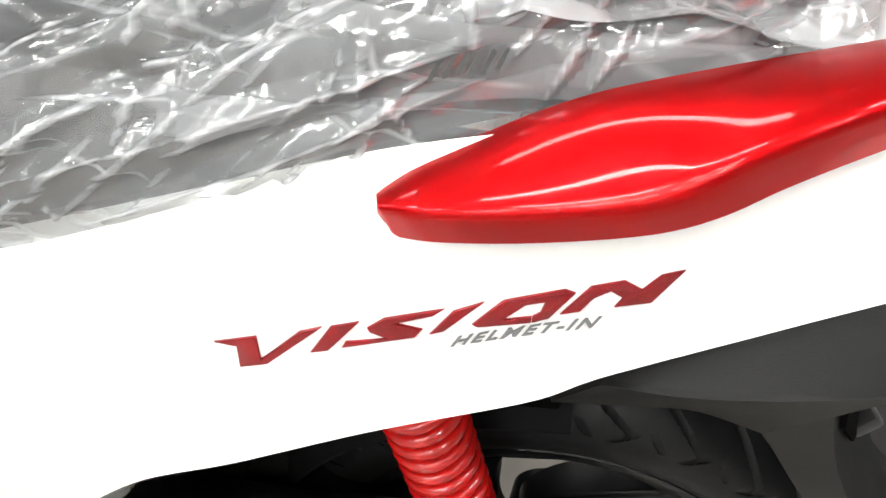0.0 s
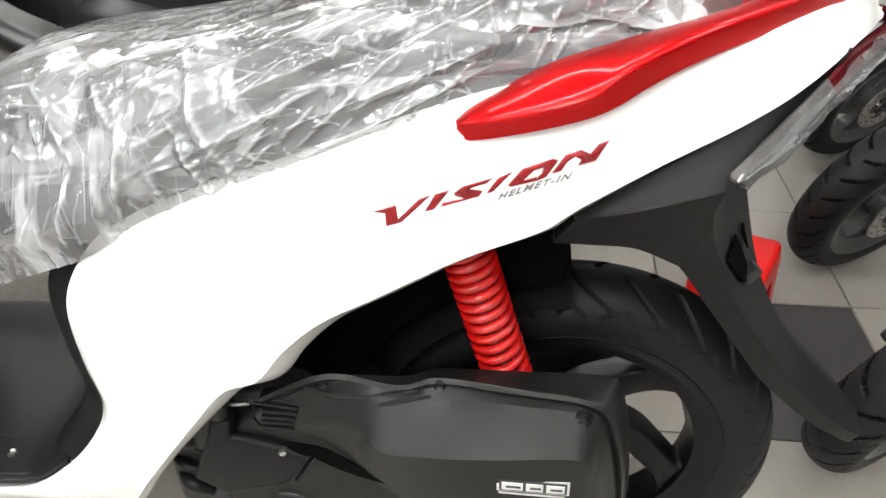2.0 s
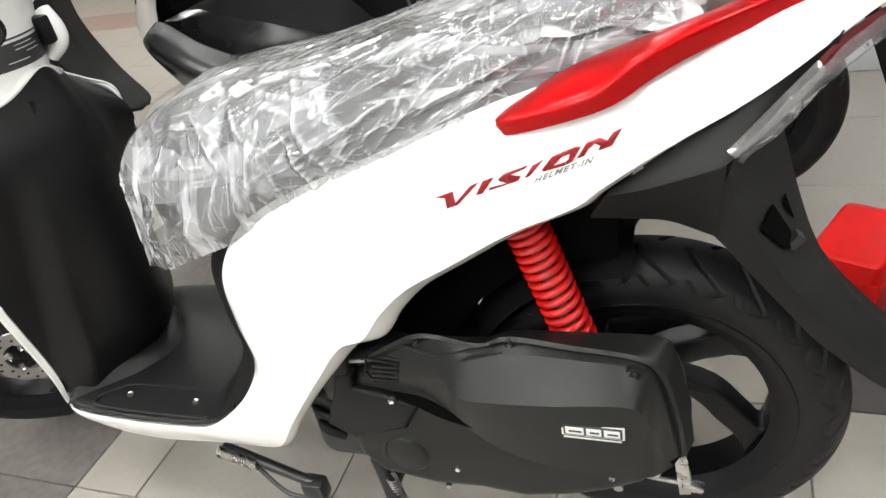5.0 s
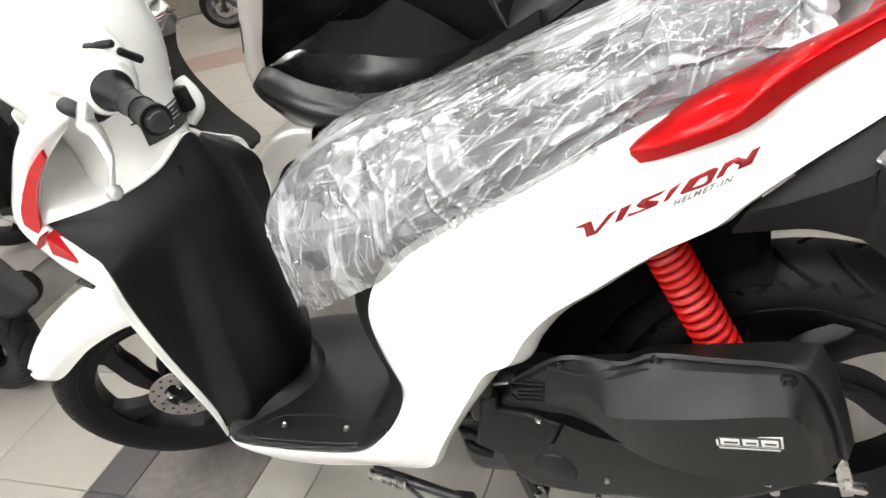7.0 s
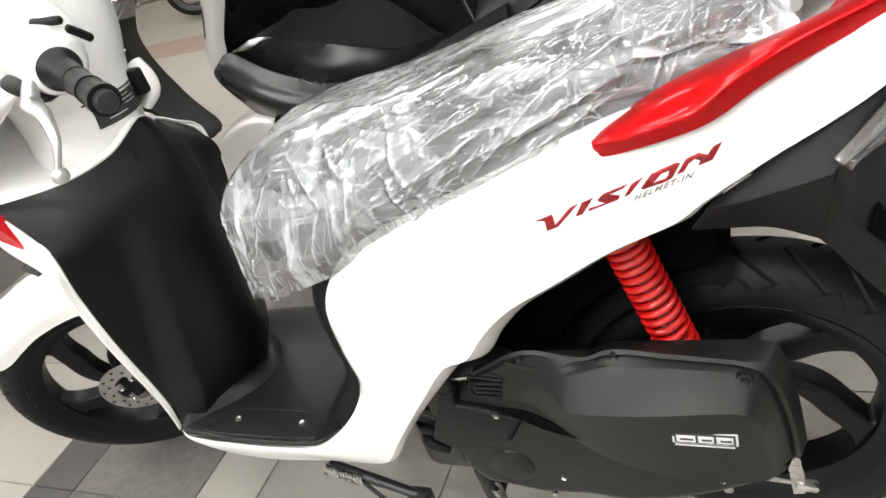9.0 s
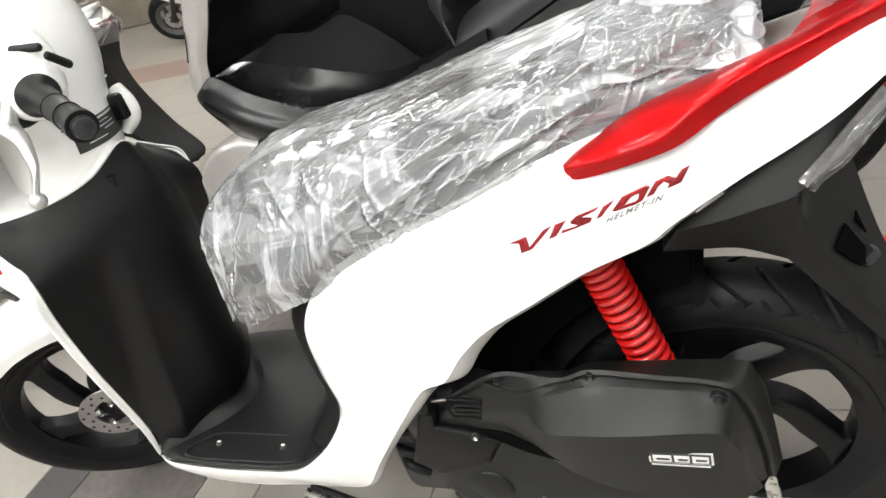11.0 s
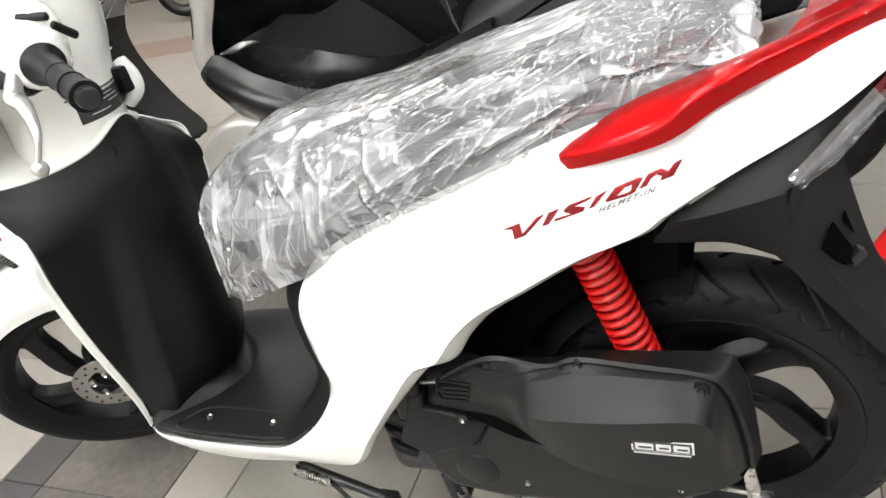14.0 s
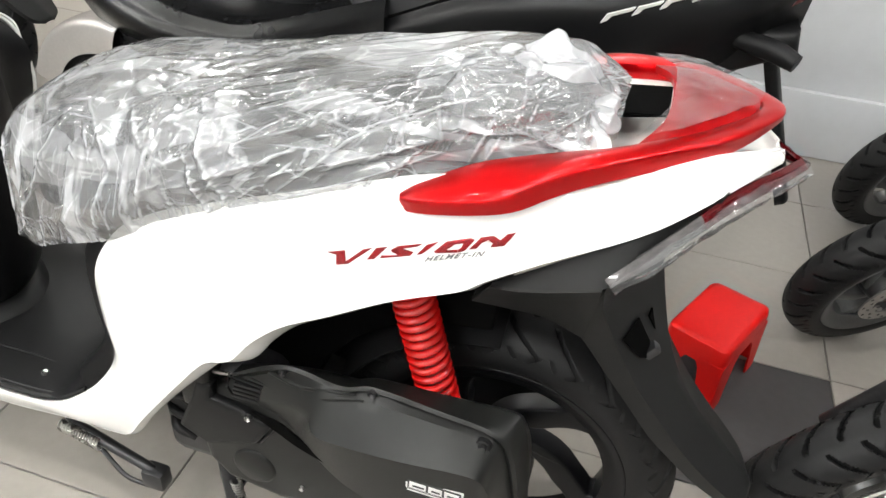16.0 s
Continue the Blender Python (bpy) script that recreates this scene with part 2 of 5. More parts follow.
def grid_mesh(g, close_u=False, close_v=False, cap=False, flip=False):
    """A bmesh of a grid of points (nv x nu x 3)."""
    bm = bmesh.new()
    nv, nu = g.shape[:2]
    v = [[bm.verts.new(g[j, i]) for i in range(nu)] for j in range(nv)]
    for j in range(nv if close_v else nv - 1):
        for i in range(nu if close_u else nu - 1):
            q = [v[j][i], v[j][(i + 1) % nu], v[(j + 1) % nv][(i + 1) % nu], v[(j + 1) % nv][i]]
            bm.faces.new(q[::-1] if flip else q)
    if cap:
        bm.faces.new(v[0] if flip else v[0][::-1])
        bm.faces.new(v[-1][::-1] if flip else v[-1])
    return bm


def thicken(bm, t):
    bmesh.ops.recalc_face_normals(bm, faces=bm.faces[:])
    bmesh.ops.solidify(bm, geom=bm.faces[:], thickness=t)
    return bm


def box(x0, x1, y0, y1, z0, z1, bevel=0.0, seg=2):
    bm = bmesh.new()
    bmesh.ops.create_cube(bm, size=1.0)
    for v in bm.verts:
        v.co = ((x0 + x1) / 2 + v.co.x * (x1 - x0), (y0 + y1) / 2 + v.co.y * (y1 - y0), (z0 + z1) / 2 + v.co.z * (z1 - z0))
    if bevel:
        bmesh.ops.bevel(bm, geom=bm.edges[:], offset=bevel, segments=seg, affect="EDGES", profile=0.5)
    return bm


def tube(path, radii, n=16, smooth=1, flat=1.0, up=(0, 0, 1), cap=True):
    """A round or oval tube along a path; flat squeezes it along up."""
    p = np.array(path, float)
    r = np.broadcast_to(np.array(radii, float), (len(p),)) if np.ndim(radii) < 1 else np.array(radii, float)
    if smooth > 1:
        k = (len(p) - 1) * smooth + 1
        p, r = catmull(p, k), catmull(np.column_stack([r, r, r]), k)[:, 0]
    d = np.gradient(p, axis=0)
    d /= np.linalg.norm(d, axis=1)[:, None]
    rings = []
    for i in range(len(p)):
        s = np.cross(d[i], up)
        if np.linalg.norm(s) < 1e-3:
            s = np.cross(d[i], (1, 0, 0))
        s /= np.linalg.norm(s)
        u = np.cross(s, d[i])
        a = np.linspace(0, 2 * np.pi, n, endpoint=False)
        rings.append(p[i] + r[i] * (np.cos(a)[:, None] * s + flat * np.sin(a)[:, None] * u))
    return grid_mesh(np.array(rings), close_u=True, cap=cap)


def lathe(profile, n=64, closed=True):
    """Turns a profile of (radius, y) about the y axis."""
    a = np.linspace(0, 2 * np.pi, n, endpoint=False)
    g = np.array([[(r * math.cos(t), y, r * math.sin(t)) for t in a] for r, y in profile])
    return grid_mesh(g, close_u=True, close_v=closed)


def prism(outline, y0, y1, bevel=0.0, seg=2):
    """An outline in x and z, given a depth along y, with rounded edges on the y0 side."""
    bm = bmesh.new()
    a = [bm.verts.new((x, y0, z)) for x, z in outline]
    b = [bm.verts.new((x, y1, z)) for x, z in outline]
    n = len(a)
    f = bm.faces.new(a)
    bm.faces.new(b[::-1])
    for i in range(n):
        bm.faces.new((a[i], b[i], b[(i + 1) % n], a[(i + 1) % n]))
    bmesh.ops.recalc_face_normals(bm, faces=bm.faces[:])
    if bevel:
        bmesh.ops.bevel(bm, geom=list(f.edges), offset=bevel, segments=seg, affect="EDGES", profile=0.5)
    return bm


def moved(bm, m):
    bmesh.ops.transform(bm, matrix=m, verts=bm.verts[:])
    return bm


def mirrored(bm):
    for v in bm.verts:
        v.co.y = -v.co.y
    bmesh.ops.reverse_faces(bm, faces=bm.faces[:])
    return bm


def part(name, bm, mat, parent=None, label="", smooth=40, fix=True):
    """Links a bmesh as one mesh object under a thing or a part."""
    if fix:
        bmesh.ops.recalc_face_normals(bm, faces=bm.faces[:])
    me = bpy.data.meshes.new(name)
    bm.to_mesh(me)
    bm.free()
    me.materials.append(mat)
    if smooth:
        me.polygons.foreach_set("use_smooth", [True] * len(me.polygons))
        me.set_sharp_from_angle(angle=radians(smooth))
    ob = new(name, me)
    if parent:
        ob.parent = parent
    if label:
        tagged(ob, label)
    return ob


def screw(name, at, r, parent, mat=None, way=(0, -1, 0), h=0.006):
    """A hexagon-socket screw head."""
    bm = bmesh.new()
    bmesh.ops.create_cone(bm, cap_ends=True, segments=14, radius1=r, radius2=r * 0.85, depth=h)
    top = max(bm.faces, key=lambda f: f.calc_center_median().z)
    q = bmesh.ops.inset_individual(bm, faces=[top], thickness=r * 0.4)
    for v in top.verts:
        v.co.z -= h * 0.6
    turn = Vector((0, 0, 1)).rotation_difference(Vector(way)).to_matrix().to_4x4()
    return part(name, moved(bm, Matrix.Translation(at) @ turn), mat or CHROME, parent, smooth=30)


# ---- room ----
XA, YA, S = -0.964, 0.263, 0.40
part("floor", box(-9, 6, -5, 7.5, -0.12, -0.006), GROUT)
tagged(bpy.data.objects["floor"], "pale beige ceramic tiled showroom floor with grey borders", "floor", kind="structure")
FLOOR = bpy.data.objects["floor"]


def wall(name, x0, x1, y0, y1, z0, z1, mat, label):
    return tagged(part(name, box(x0, x1, y0, y1, z0, z1), mat, smooth=0), label, "wall", kind="structure")


wall("wall_back", 0.02, 6, 1.83, 2.0, 0, 3.3, WALLPAINT, "pale grey painted showroom wall behind the scooters")
wall("wall_return", -0.16, 0.02, 1.83, 5.3, 0, 3.3, WALLPAINT, "pale painted wall running back into the showroom")
wall("wall_stone", -9, -0.16, 5.3, 5.5, 0, 3.3, STONE, "rough brown stone clad wall at the far end")
wall("wall_front", -9, 6, -5.1, -4.9, 0, 3.3, WALLPAINT, "plain pale wall closing the showroom")
wall("wall_west", -9.2, -9, -5, 6, 0, 3.3, WALLPAINT, "plain pale wall closing the showroom")
wall("wall_east", 6, 6.2, -5, 2, 0, 3.3, WALLPAINT, "plain pale wall closing the showroom")
tagged(part("ceiling", box(-9.2, 6.2, -5.1, 6.1, 3.3, 3.45), CEILPAINT, smooth=0), "plain white showroom ceiling", "ceiling", kind="structure")
tagged(part("baseboard", box(0.021, 6, 1.805, 1.829, 0.002, 0.226, 0.003), WALLPAINT, smooth=30), "pale skirting along the back wall", "baseboard", kind="structure")


def lamp_tube(x, y, sx, sy, power):
    em = bpy.data.materials.new("lamp_diffuser")
    em.use_nodes = True
    em.node_tree.nodes.clear()
    o = em.node_tree.nodes.new("ShaderNodeOutputMaterial")
    e = em.node_tree.nodes.new("ShaderNodeEmission")
    e.inputs[0].default_value = (0.985, 0.99, 0.955, 1)
    e.inputs[1].default_value = power
    em.node_tree.links.new(e.outputs[0], o.inputs[0])
    thing = new("ceiling_light")
    thing.location = (x, y, 3.3)
    tagged(thing, "long white fluorescent ceiling light fitting, unseen overhead", "ceiling light", "ceiling lights of the showroom")
    part("frame", box(-sx / 2 - 0.03, sx / 2 + 0.03, -sy / 2 - 0.03, sy / 2 + 0.03, -0.05, -0.002, 0.005), CEILPAINT, thing)
    part("diffuser", box(-sx / 2, sx / 2, -sy / 2, sy / 2, -0.062, -0.052), em, thing, smooth=0)
    return thing


LAMPS = [(x, y) for x in (-3.6, -1.2, 1.2) for y in (-2.6, -0.9, 0.8)]
for lx, ly in LAMPS:
    lamp_tube(lx, ly, 1.2, 0.16, 88.0 if ly < -2 else 66.0 if ly < 0 else 34.0)
# two unseen lights added to brighten the left-facing white cowl
for lx, ly in ((-5.8, -2.6), (-5.8, -0.4)):
    lamp_tube(lx, ly, 1.2, 0.16, 70.0)
for lx, ly in ((-2.6, -4.3), (-1.0, -4.3)):
    lamp_tube(lx, ly, 1.2, 0.40, 62.0)
for lx, ly in ((-3.5, 3.6), (-1.6, 3.6), (3.6, -0.6)):
    lamp_tube(lx, ly, 1.2, 0.16, 120.0 if ly > 0 else 78.0)


# ---- scooter ----
scooter = new("scooter")
tagged(scooter, "white scooter with red grab rail on its centre stand", "scooter", "parked scooters")

# white flank: pairs of upper and lower edge, from the sill's front to the tail
EDGES = [
    ((-0.985, -0.135, 0.250), (-0.985, -0.130, 0.238)), ((-0.94, -0.160, 0.262), (-0.90, -0.140, 0.212)),
    ((-0.85, -0.166, 0.262), (-0.776, -0.140, 0.201)), ((-0.74, -0.166, 0.262), (-0.654, -0.140, 0.213)),
    ((-0.66, -0.165, 0.272), (-0.56, -0.145, 0.222)), ((-0.59, -0.162, 0.322), (-0.525, -0.155, 0.245)),
    ((-0.54, -0.162, 0.382), (-0.485, -0.165, 0.305)), ((-0.518, -0.165, 0.431), (-0.44, -0.170, 0.365)),
    ((-0.522, -0.165, 0.486), (-0.395, -0.170, 0.418)), ((-0.520, -0.160, 0.565), (-0.346, -0.170, 0.470)),
    ((-0.480, -0.155, 0.630), (-0.306, -0.170, 0.486)), ((-0.427, -0.155, 0.668), (-0.275, -0.170, 0.528)),
    ((-0.369, -0.155, 0.695), (-0.235, -0.170, 0.568)), ((-0.30, -0.155, 0.722), (-0.18, -0.170, 0.603)),
    ((-0.21, -0.150, 0.755), (-0.11, -0.165, 0.644)), ((-0.12, -0.140, 0.785), (-0.045, -0.155, 0.668)),
    ((-0.04, -0.135, 0.805), (-0.02, -0.155, 0.690)), ((0.05, -0.125, 0.823), (0.04, -0.155, 0.735)),
    ((0.12, -0.110, 0.841), (0.095, -0.148, 0.769)), ((0.17, -0.080, 0.846), (0.14, -0.132, 0.797)),
    ((0.203, -0.042, 0.838), (0.190, -0.080, 0.816)), ((0.224, -0.010, 0.830), (0.232, -0.014, 0.816)),
]


def flank():
    up, low = [np.array(a) for a, b in EDGES], [np.array(b) for a, b in EDGES]
    bulge = [0.004, 0.006, 0.006, 0.006, 0.006, 0.008, 0.012, 0.014, 0.016, 0.018, 0.02, 0.02, 0.02, 0.02, 0.019, 0.017, 0.014, 0.012, 0.012, 0.01, 0.008, 0.002]
    rows = [up]
    for v, k in ((0.12, 0.6), (0.35, 1.0), (0.62, 1.05), (0.87, 0.92), (0.91, 0.84)):
        rows.append([a * (1 - v) + b * v - np.array((0, s * k, 0)) for a, b, s in zip(up, low, bulge)])
    low = [b + np.array((0, 0.5 * s, 0)) for b, s in zip(low, bulge)]
    rows.append(low)
    rows.append([b + np.array((0, 0.02, 0.004)) for b in low])
    return surface(rows, 150, 30)


FLANK = flank()
FLAT = FLANK.reshape(-1, 3)


def skin_y(x, z):
    """How far out the white flank lies at x, z."""
    d = (FLAT[:, 0] - x) ** 2 + (FLAT[:, 2] - z) ** 2
    k = np.argsort(d)[:6]
    w = 1 / (d[k] + 1e-7)
    return float((FLAT[k, 1] * w).sum() / w.sum())


part("side_panel", thicken(grid_mesh(FLANK), 0.003), WHITE, scooter, "glossy white side panel")
part("side_panel", mirrored(thicken(grid_mesh(FLANK), 0.003)), WHITE, scooter, "glossy white side panel")
top = [np.array(a) for a, b in EDGES[17:]]
rows = [top, [a * (1, 0.5, 1) + (0, 0, -0.012) for a in top], [a * (1, 0, 1) + (0, 0, -0.016) for a in top]]
rows += [[a * (1, -1, 1) for a in r] for r in (rows[1], rows[0])]
part("tail_cowl", thicken(grid_mesh(surface(rows, 40, 24)), 0.003), WHITE, scooter)

# panel under the seat's front, between the two flanks
E2 = [np.array(a) for a, b in EDGES[5:11]]
rows = [E2, [a + (-0.046, 0.05, -0.004) for a in E2], [a * (1, 0, 1) + (-0.0, 0, 0) for a in E2]]
rows += [[a * (1, -1, 1) for a in r] for r in (rows[1], rows[0])]
part("front_seat_panel", thicken(grid_mesh(surface(rows, 40, 40)), 0.003), BLACK, scooter, "black grained plastic panel")

# floorboard
FB = []
for x, w, zz in ((-0.985, 0.128, 0.256), (-0.95, 0.152, 0.266), (-0.86, 0.164, 0.268), (-0.75, 0.165, 0.268), (-0.66, 0.163, 0.276), (-0.60, 0.16, 0.315)):
    FB.append([(x, -w, zz), (x, -w * 0.93, zz + 0.006), (x, -w * 0.5, zz + 0.012), (x, 0, zz + 0.014), (x, w * 0.5, zz + 0.016), (x, w * 0.95, zz + 0.026), (x, w * 1.03, zz + 0.022)])
floorboard = part("floorboard", thicken(grid_mesh(surface(FB, 40, 40)), 0.004), FOOT, scooter, "black ribbed plastic footboard")
seam = [(-0.972, -0.134, 0.276), (-0.950, -0.118, 0.302), (-0.890, -0.064, 0.304), (-0.872, 0, 0.300), (-0.890, 0.064, 0.304), (-0.950, 0.118, 0.302), (-0.972, 0.134, 0.276)]
foot = [(-0.962, -0.146, 0.271), (-0.932, -0.124, 0.279), (-0.862, -0.068, 0.283), (-0.834, 0, 0.284), (-0.862, 0.068, 0.283), (-0.932, 0.124, 0.279), (-0.962, 0.146, 0.271)]
waist = [tuple(0.6 * np.array(a) + 0.4 * np.array(b) + (0.004, 0, 0.001)) for a, b in zip(seam, foot)]
part("riser", thicken(grid_mesh(surface([[tuple(np.array(a) + (-0.03, 0, 0.004)) for a in seam], seam, waist, foot, [tuple(np.array(a) + (0.012, 0, -0.012)) for a in foot]], 50, 24)), 0.003), FOOT, floorboard)
oval = [(-0.90, -0.150), (-0.875, -0.156), (-0.78, -0.157), (-0.68, -0.154), (-0.66, -0.140), (-0.67, -0.112), (-0.70, -0.100), (-0.80, -0.097), (-0.865, -0.104), (-0.90, -0.135)]
part("rib", tube([(x, y, 0.2775) for x, y in oval + oval[:1]], 0.003, 8, 5), FOOT, floorboard)
for fx in (-0.842, -0.707):
    screw("screw", (fx, -0.125, 0.281), 0.006, floorboard, way=(0, 0, 1), h=0.004)

# leg shield, rider's side
SH = [
    [(-1.03, -0.160, 0.765), (-0.928, -0.115, 0.766), (-0.866, -0.055, 0.778), (-0.834, 0, 0.808)],
    [(-0.915, -0.195, 0.699), (-0.885, -0.125, 0.696), (-0.838, -0.055, 0.705), (-0.815, 0, 0.715)],
    [(-0.925, -0.190, 0.610), (-0.892, -0.115, 0.600), (-0.853, -0.050, 0.603), (-0.838, 0, 0.605)],
    [(-0.938, -0.175, 0.497), (-0.906, -0.100, 0.482), (-0.864, -0.045, 0.483), (-0.852, 0, 0.485)],
    [(-0.962, -0.142, 0.340), (-0.924, -0.090, 0.340), (-0.896, -0.040, 0.340), (-0.888, 0, 0.340)],
    [(-0.982, -0.130, 0.258), (-0.946, -0.080, 0.280), (-0.925, -0.035, 0.282), (-0.918, 0, 0.282)],
]
full = [r + [(x, -y, z) for x, y, z in r[2::-1]] for r in SH]
full[1][-1], full[2][-1] = (-0.908, 0.190, 0.684), (-0.906, 0.190, 0.603)
shield = np.ascontiguousarray(surface(full, 110, 90))
for v in shield.reshape(-1, 3):
    # the knee panel stands proud between two narrow wings
    k = max(0.0, min(1.0, (0.142 - abs(v[1]) - 0.022 * max(0.0, v[2] - 0.38) / 0.2) / 0.028))
    k *= max(0.0, min(1.0, (0.705 - v[2]) / 0.09))
    v[0] += (0.018 + 0.026 * min(1.0, max(0.0, (0.64 - v[2]) / 0.28))) * k * k * (3 - 2 * k)
part("leg_shield", thicken(grid_mesh(shield), 0.004), BLACK, scooter, "matt black inner leg shield")

trim = catmull([(-0.958, 0.190, 0.716), (-0.922, 0.190, 0.702), (-0.905, 0.190, 0.671), (-0.900, 0.190, 0.635), (-0.903, 0.190, 0.600), (-0.922, 0.182, 0.52)], 40)
part("shield_trim", tube(trim, 0.003, 8), WHITE, scooter, "thin white edge of the leg shield")
# white front cowl: from the shield's edge outwards and round the front
CI = [(-0.87, -0.150, 0.905), (-0.95, -0.155, 0.860), (-1.0, -0.160, 0.810), (-1.03, -0.162, 0.768), (-0.962, -0.183, 0.729), (-0.914, -0.197, 0.697), (-0.925, -0.192, 0.61), (-0.938, -0.177, 0.497), (-0.962, -0.144, 0.34), (-0.984, -0.132, 0.256)]
CO = [(-0.84, -0.150, 0.930), (-0.955, -0.165, 0.895), (-1.03, -0.168, 0.835), (-1.085, -0.168, 0.770), (-1.045, -0.174, 0.700), (-0.947, -0.201, 0.662), (-0.948, -0.195, 0.598), (-0.957, -0.179, 0.489), (-0.976, -0.147, 0.335), (-0.992, -0.133, 0.250)]
CF = [(-0.98, 0, 0.970), (-1.09, 0, 0.90), (-1.16, 0, 0.83), (-1.20, 0, 0.76), (-1.17, 0, 0.68), (-1.11, 0, 0.62), (-1.07, 0, 0.55), (-1.04, 0, 0.47), (-1.015, 0, 0.35), (-1.005, 0, 0.27)]
for s in (1, -1):
    q = lambda r: [np.array(a) * (1, s, 1) for a in r]
    mid = [(np.array(a) + np.array(b)) / 2 * (1, 1.18, 1) + (-0.02, 0, 0) for a, b in zip(CO, CF)]
    k = 0 if s == 1 else 2
    part("front_cowl", thicken(grid_mesh(surface([q(CI)[k:], q(CO)[k:], q(mid)[k:], q(CF)[k:]], 80, 40)), 0.003), WHITE, scooter, "glossy white front cowl")
    if s == -1:
        continue
    outer = [(-0.919, 0.887), (-0.965, 0.864), (-1.002, 0.838), (-1.035, 0.812), (-1.057, 0.787), (-1.066, 0.765), (-1.069, 0.747)]
    inner = [(-0.922, 0.874), (-0.962, 0.846), (-0.992, 0.818), (-1.012, 0.796), (-1.024, 0.778), (-1.033, 0.766), (-1.045, 0.755)]
    rows = [[(x, -0.171 * s, z) for x, z in r] for r in (outer, inner)]
    part("lamp_lens", thicken(grid_mesh(surface(rows, 40, 8)), 0.006), FRONTRED, scooter, "narrow curved red front marker lens")
    for tri in ([(-1.016, 0.757), (-0.975, 0.700), (-0.985, 0.702), (-1.027, 0.724)], [(-1.030, 0.757), (-1.052, 0.742), (-1.049, 0.735)]):
        part("lamp_lens", prism([(x + 0.008, z + 0.002) for x, z in tri], -0.1885 * s, -0.168 * s, 0.001), FRONTRED, scooter, "small red marker lens")
for k in range(5):
    x0 = -1.008 + 0.0095 * k
    y0 = -0.174 - 0.27 * (x0 + 1.045)
    part("maker_mark", box(x0, x0 + 0.007, y0 - 0.006, y0 + 0.008, 0.667 - 0.0008 * k, 0.675 - 0.0008 * k), DARKINK, scooter, smooth=0)
TC = [[np.array(a) for a in SH[0]], [(-1.03, -0.155, 0.80), (-0.99, -0.11, 0.79), (-0.95, -0.05, 0.79), (-0.92, 0, 0.81)], [(-1.0, -0.15, 0.85), (-1.03, -0.10, 0.86), (-1.02, -0.05, 0.865), (-1.02, 0, 0.87)], [(-0.94, -0.145, 0.875), (-1.05, -0.09, 0.92), (-1.06, -0.05, 0.925), (-1.07, 0, 0.93)]]
full = [list(r) + [(x, -y, z) for x, y, z in r[2::-1]] for r in TC]
part("top_cover", thicken(grid_mesh(surface(full, 50, 30)), 0.003), WHITE, scooter, "white cover below the handlebar")
part("hook_latch", box(-0.862, -0.840, -0.042, -0.018, 0.741, 0.773, 0.004), BLACK, scooter)

# ---- wheels ----
def tyre(R, w, na, count=25):
    """A scooter tyre with slanting hooked grooves cut into the tread."""
    nc = 130 if na > 900 else 44
    a = np.radians(np.linspace(-118, 118, nc + 1))[:, None]
    t = np.linspace(0, 2 * np.pi, na, endpoint=False)[None, :]
    yy, rr = 0.5 * w * np.sin(a), (R - 0.46 * w) + 0.46 * w * np.cos(a)
    s = a / math.radians(84)
    m = np.abs(s)
    turn = t * count / (2 * np.pi) + np.where(s > 0, 0.5, 0.0)

    def groove(slope, power, at, width, lo, hi, depth):
        ph = np.abs((turn + slope * m ** power + at) % 1 - 0.5)
        side = np.clip((width - ph) / (0.4 * width), 0, 1)
        ends = np.clip((m - lo) / 0.05, 0, 1) * np.clip((hi - m) / 0.05, 0, 1)
        return depth * side * ends

    cut = np.maximum(groove(1.25, 1.6, 0.0, 0.065, 0.06, 0.80, 0.012), groove(-1.7, 1.0, 2.166, 0.075, 0.74, 0.92, 0.010))
    cut = np.maximum(cut, groove(1.0, 1.0, 0.42, 0.05, 0.70, 0.90, 0.008))
    r = rr - cut
    g = np.stack([r * np.cos(t), np.broadcast_to(yy, r.shape), r * np.sin(t)], axis=2)
    return grid_mesh(g, close_u=True)


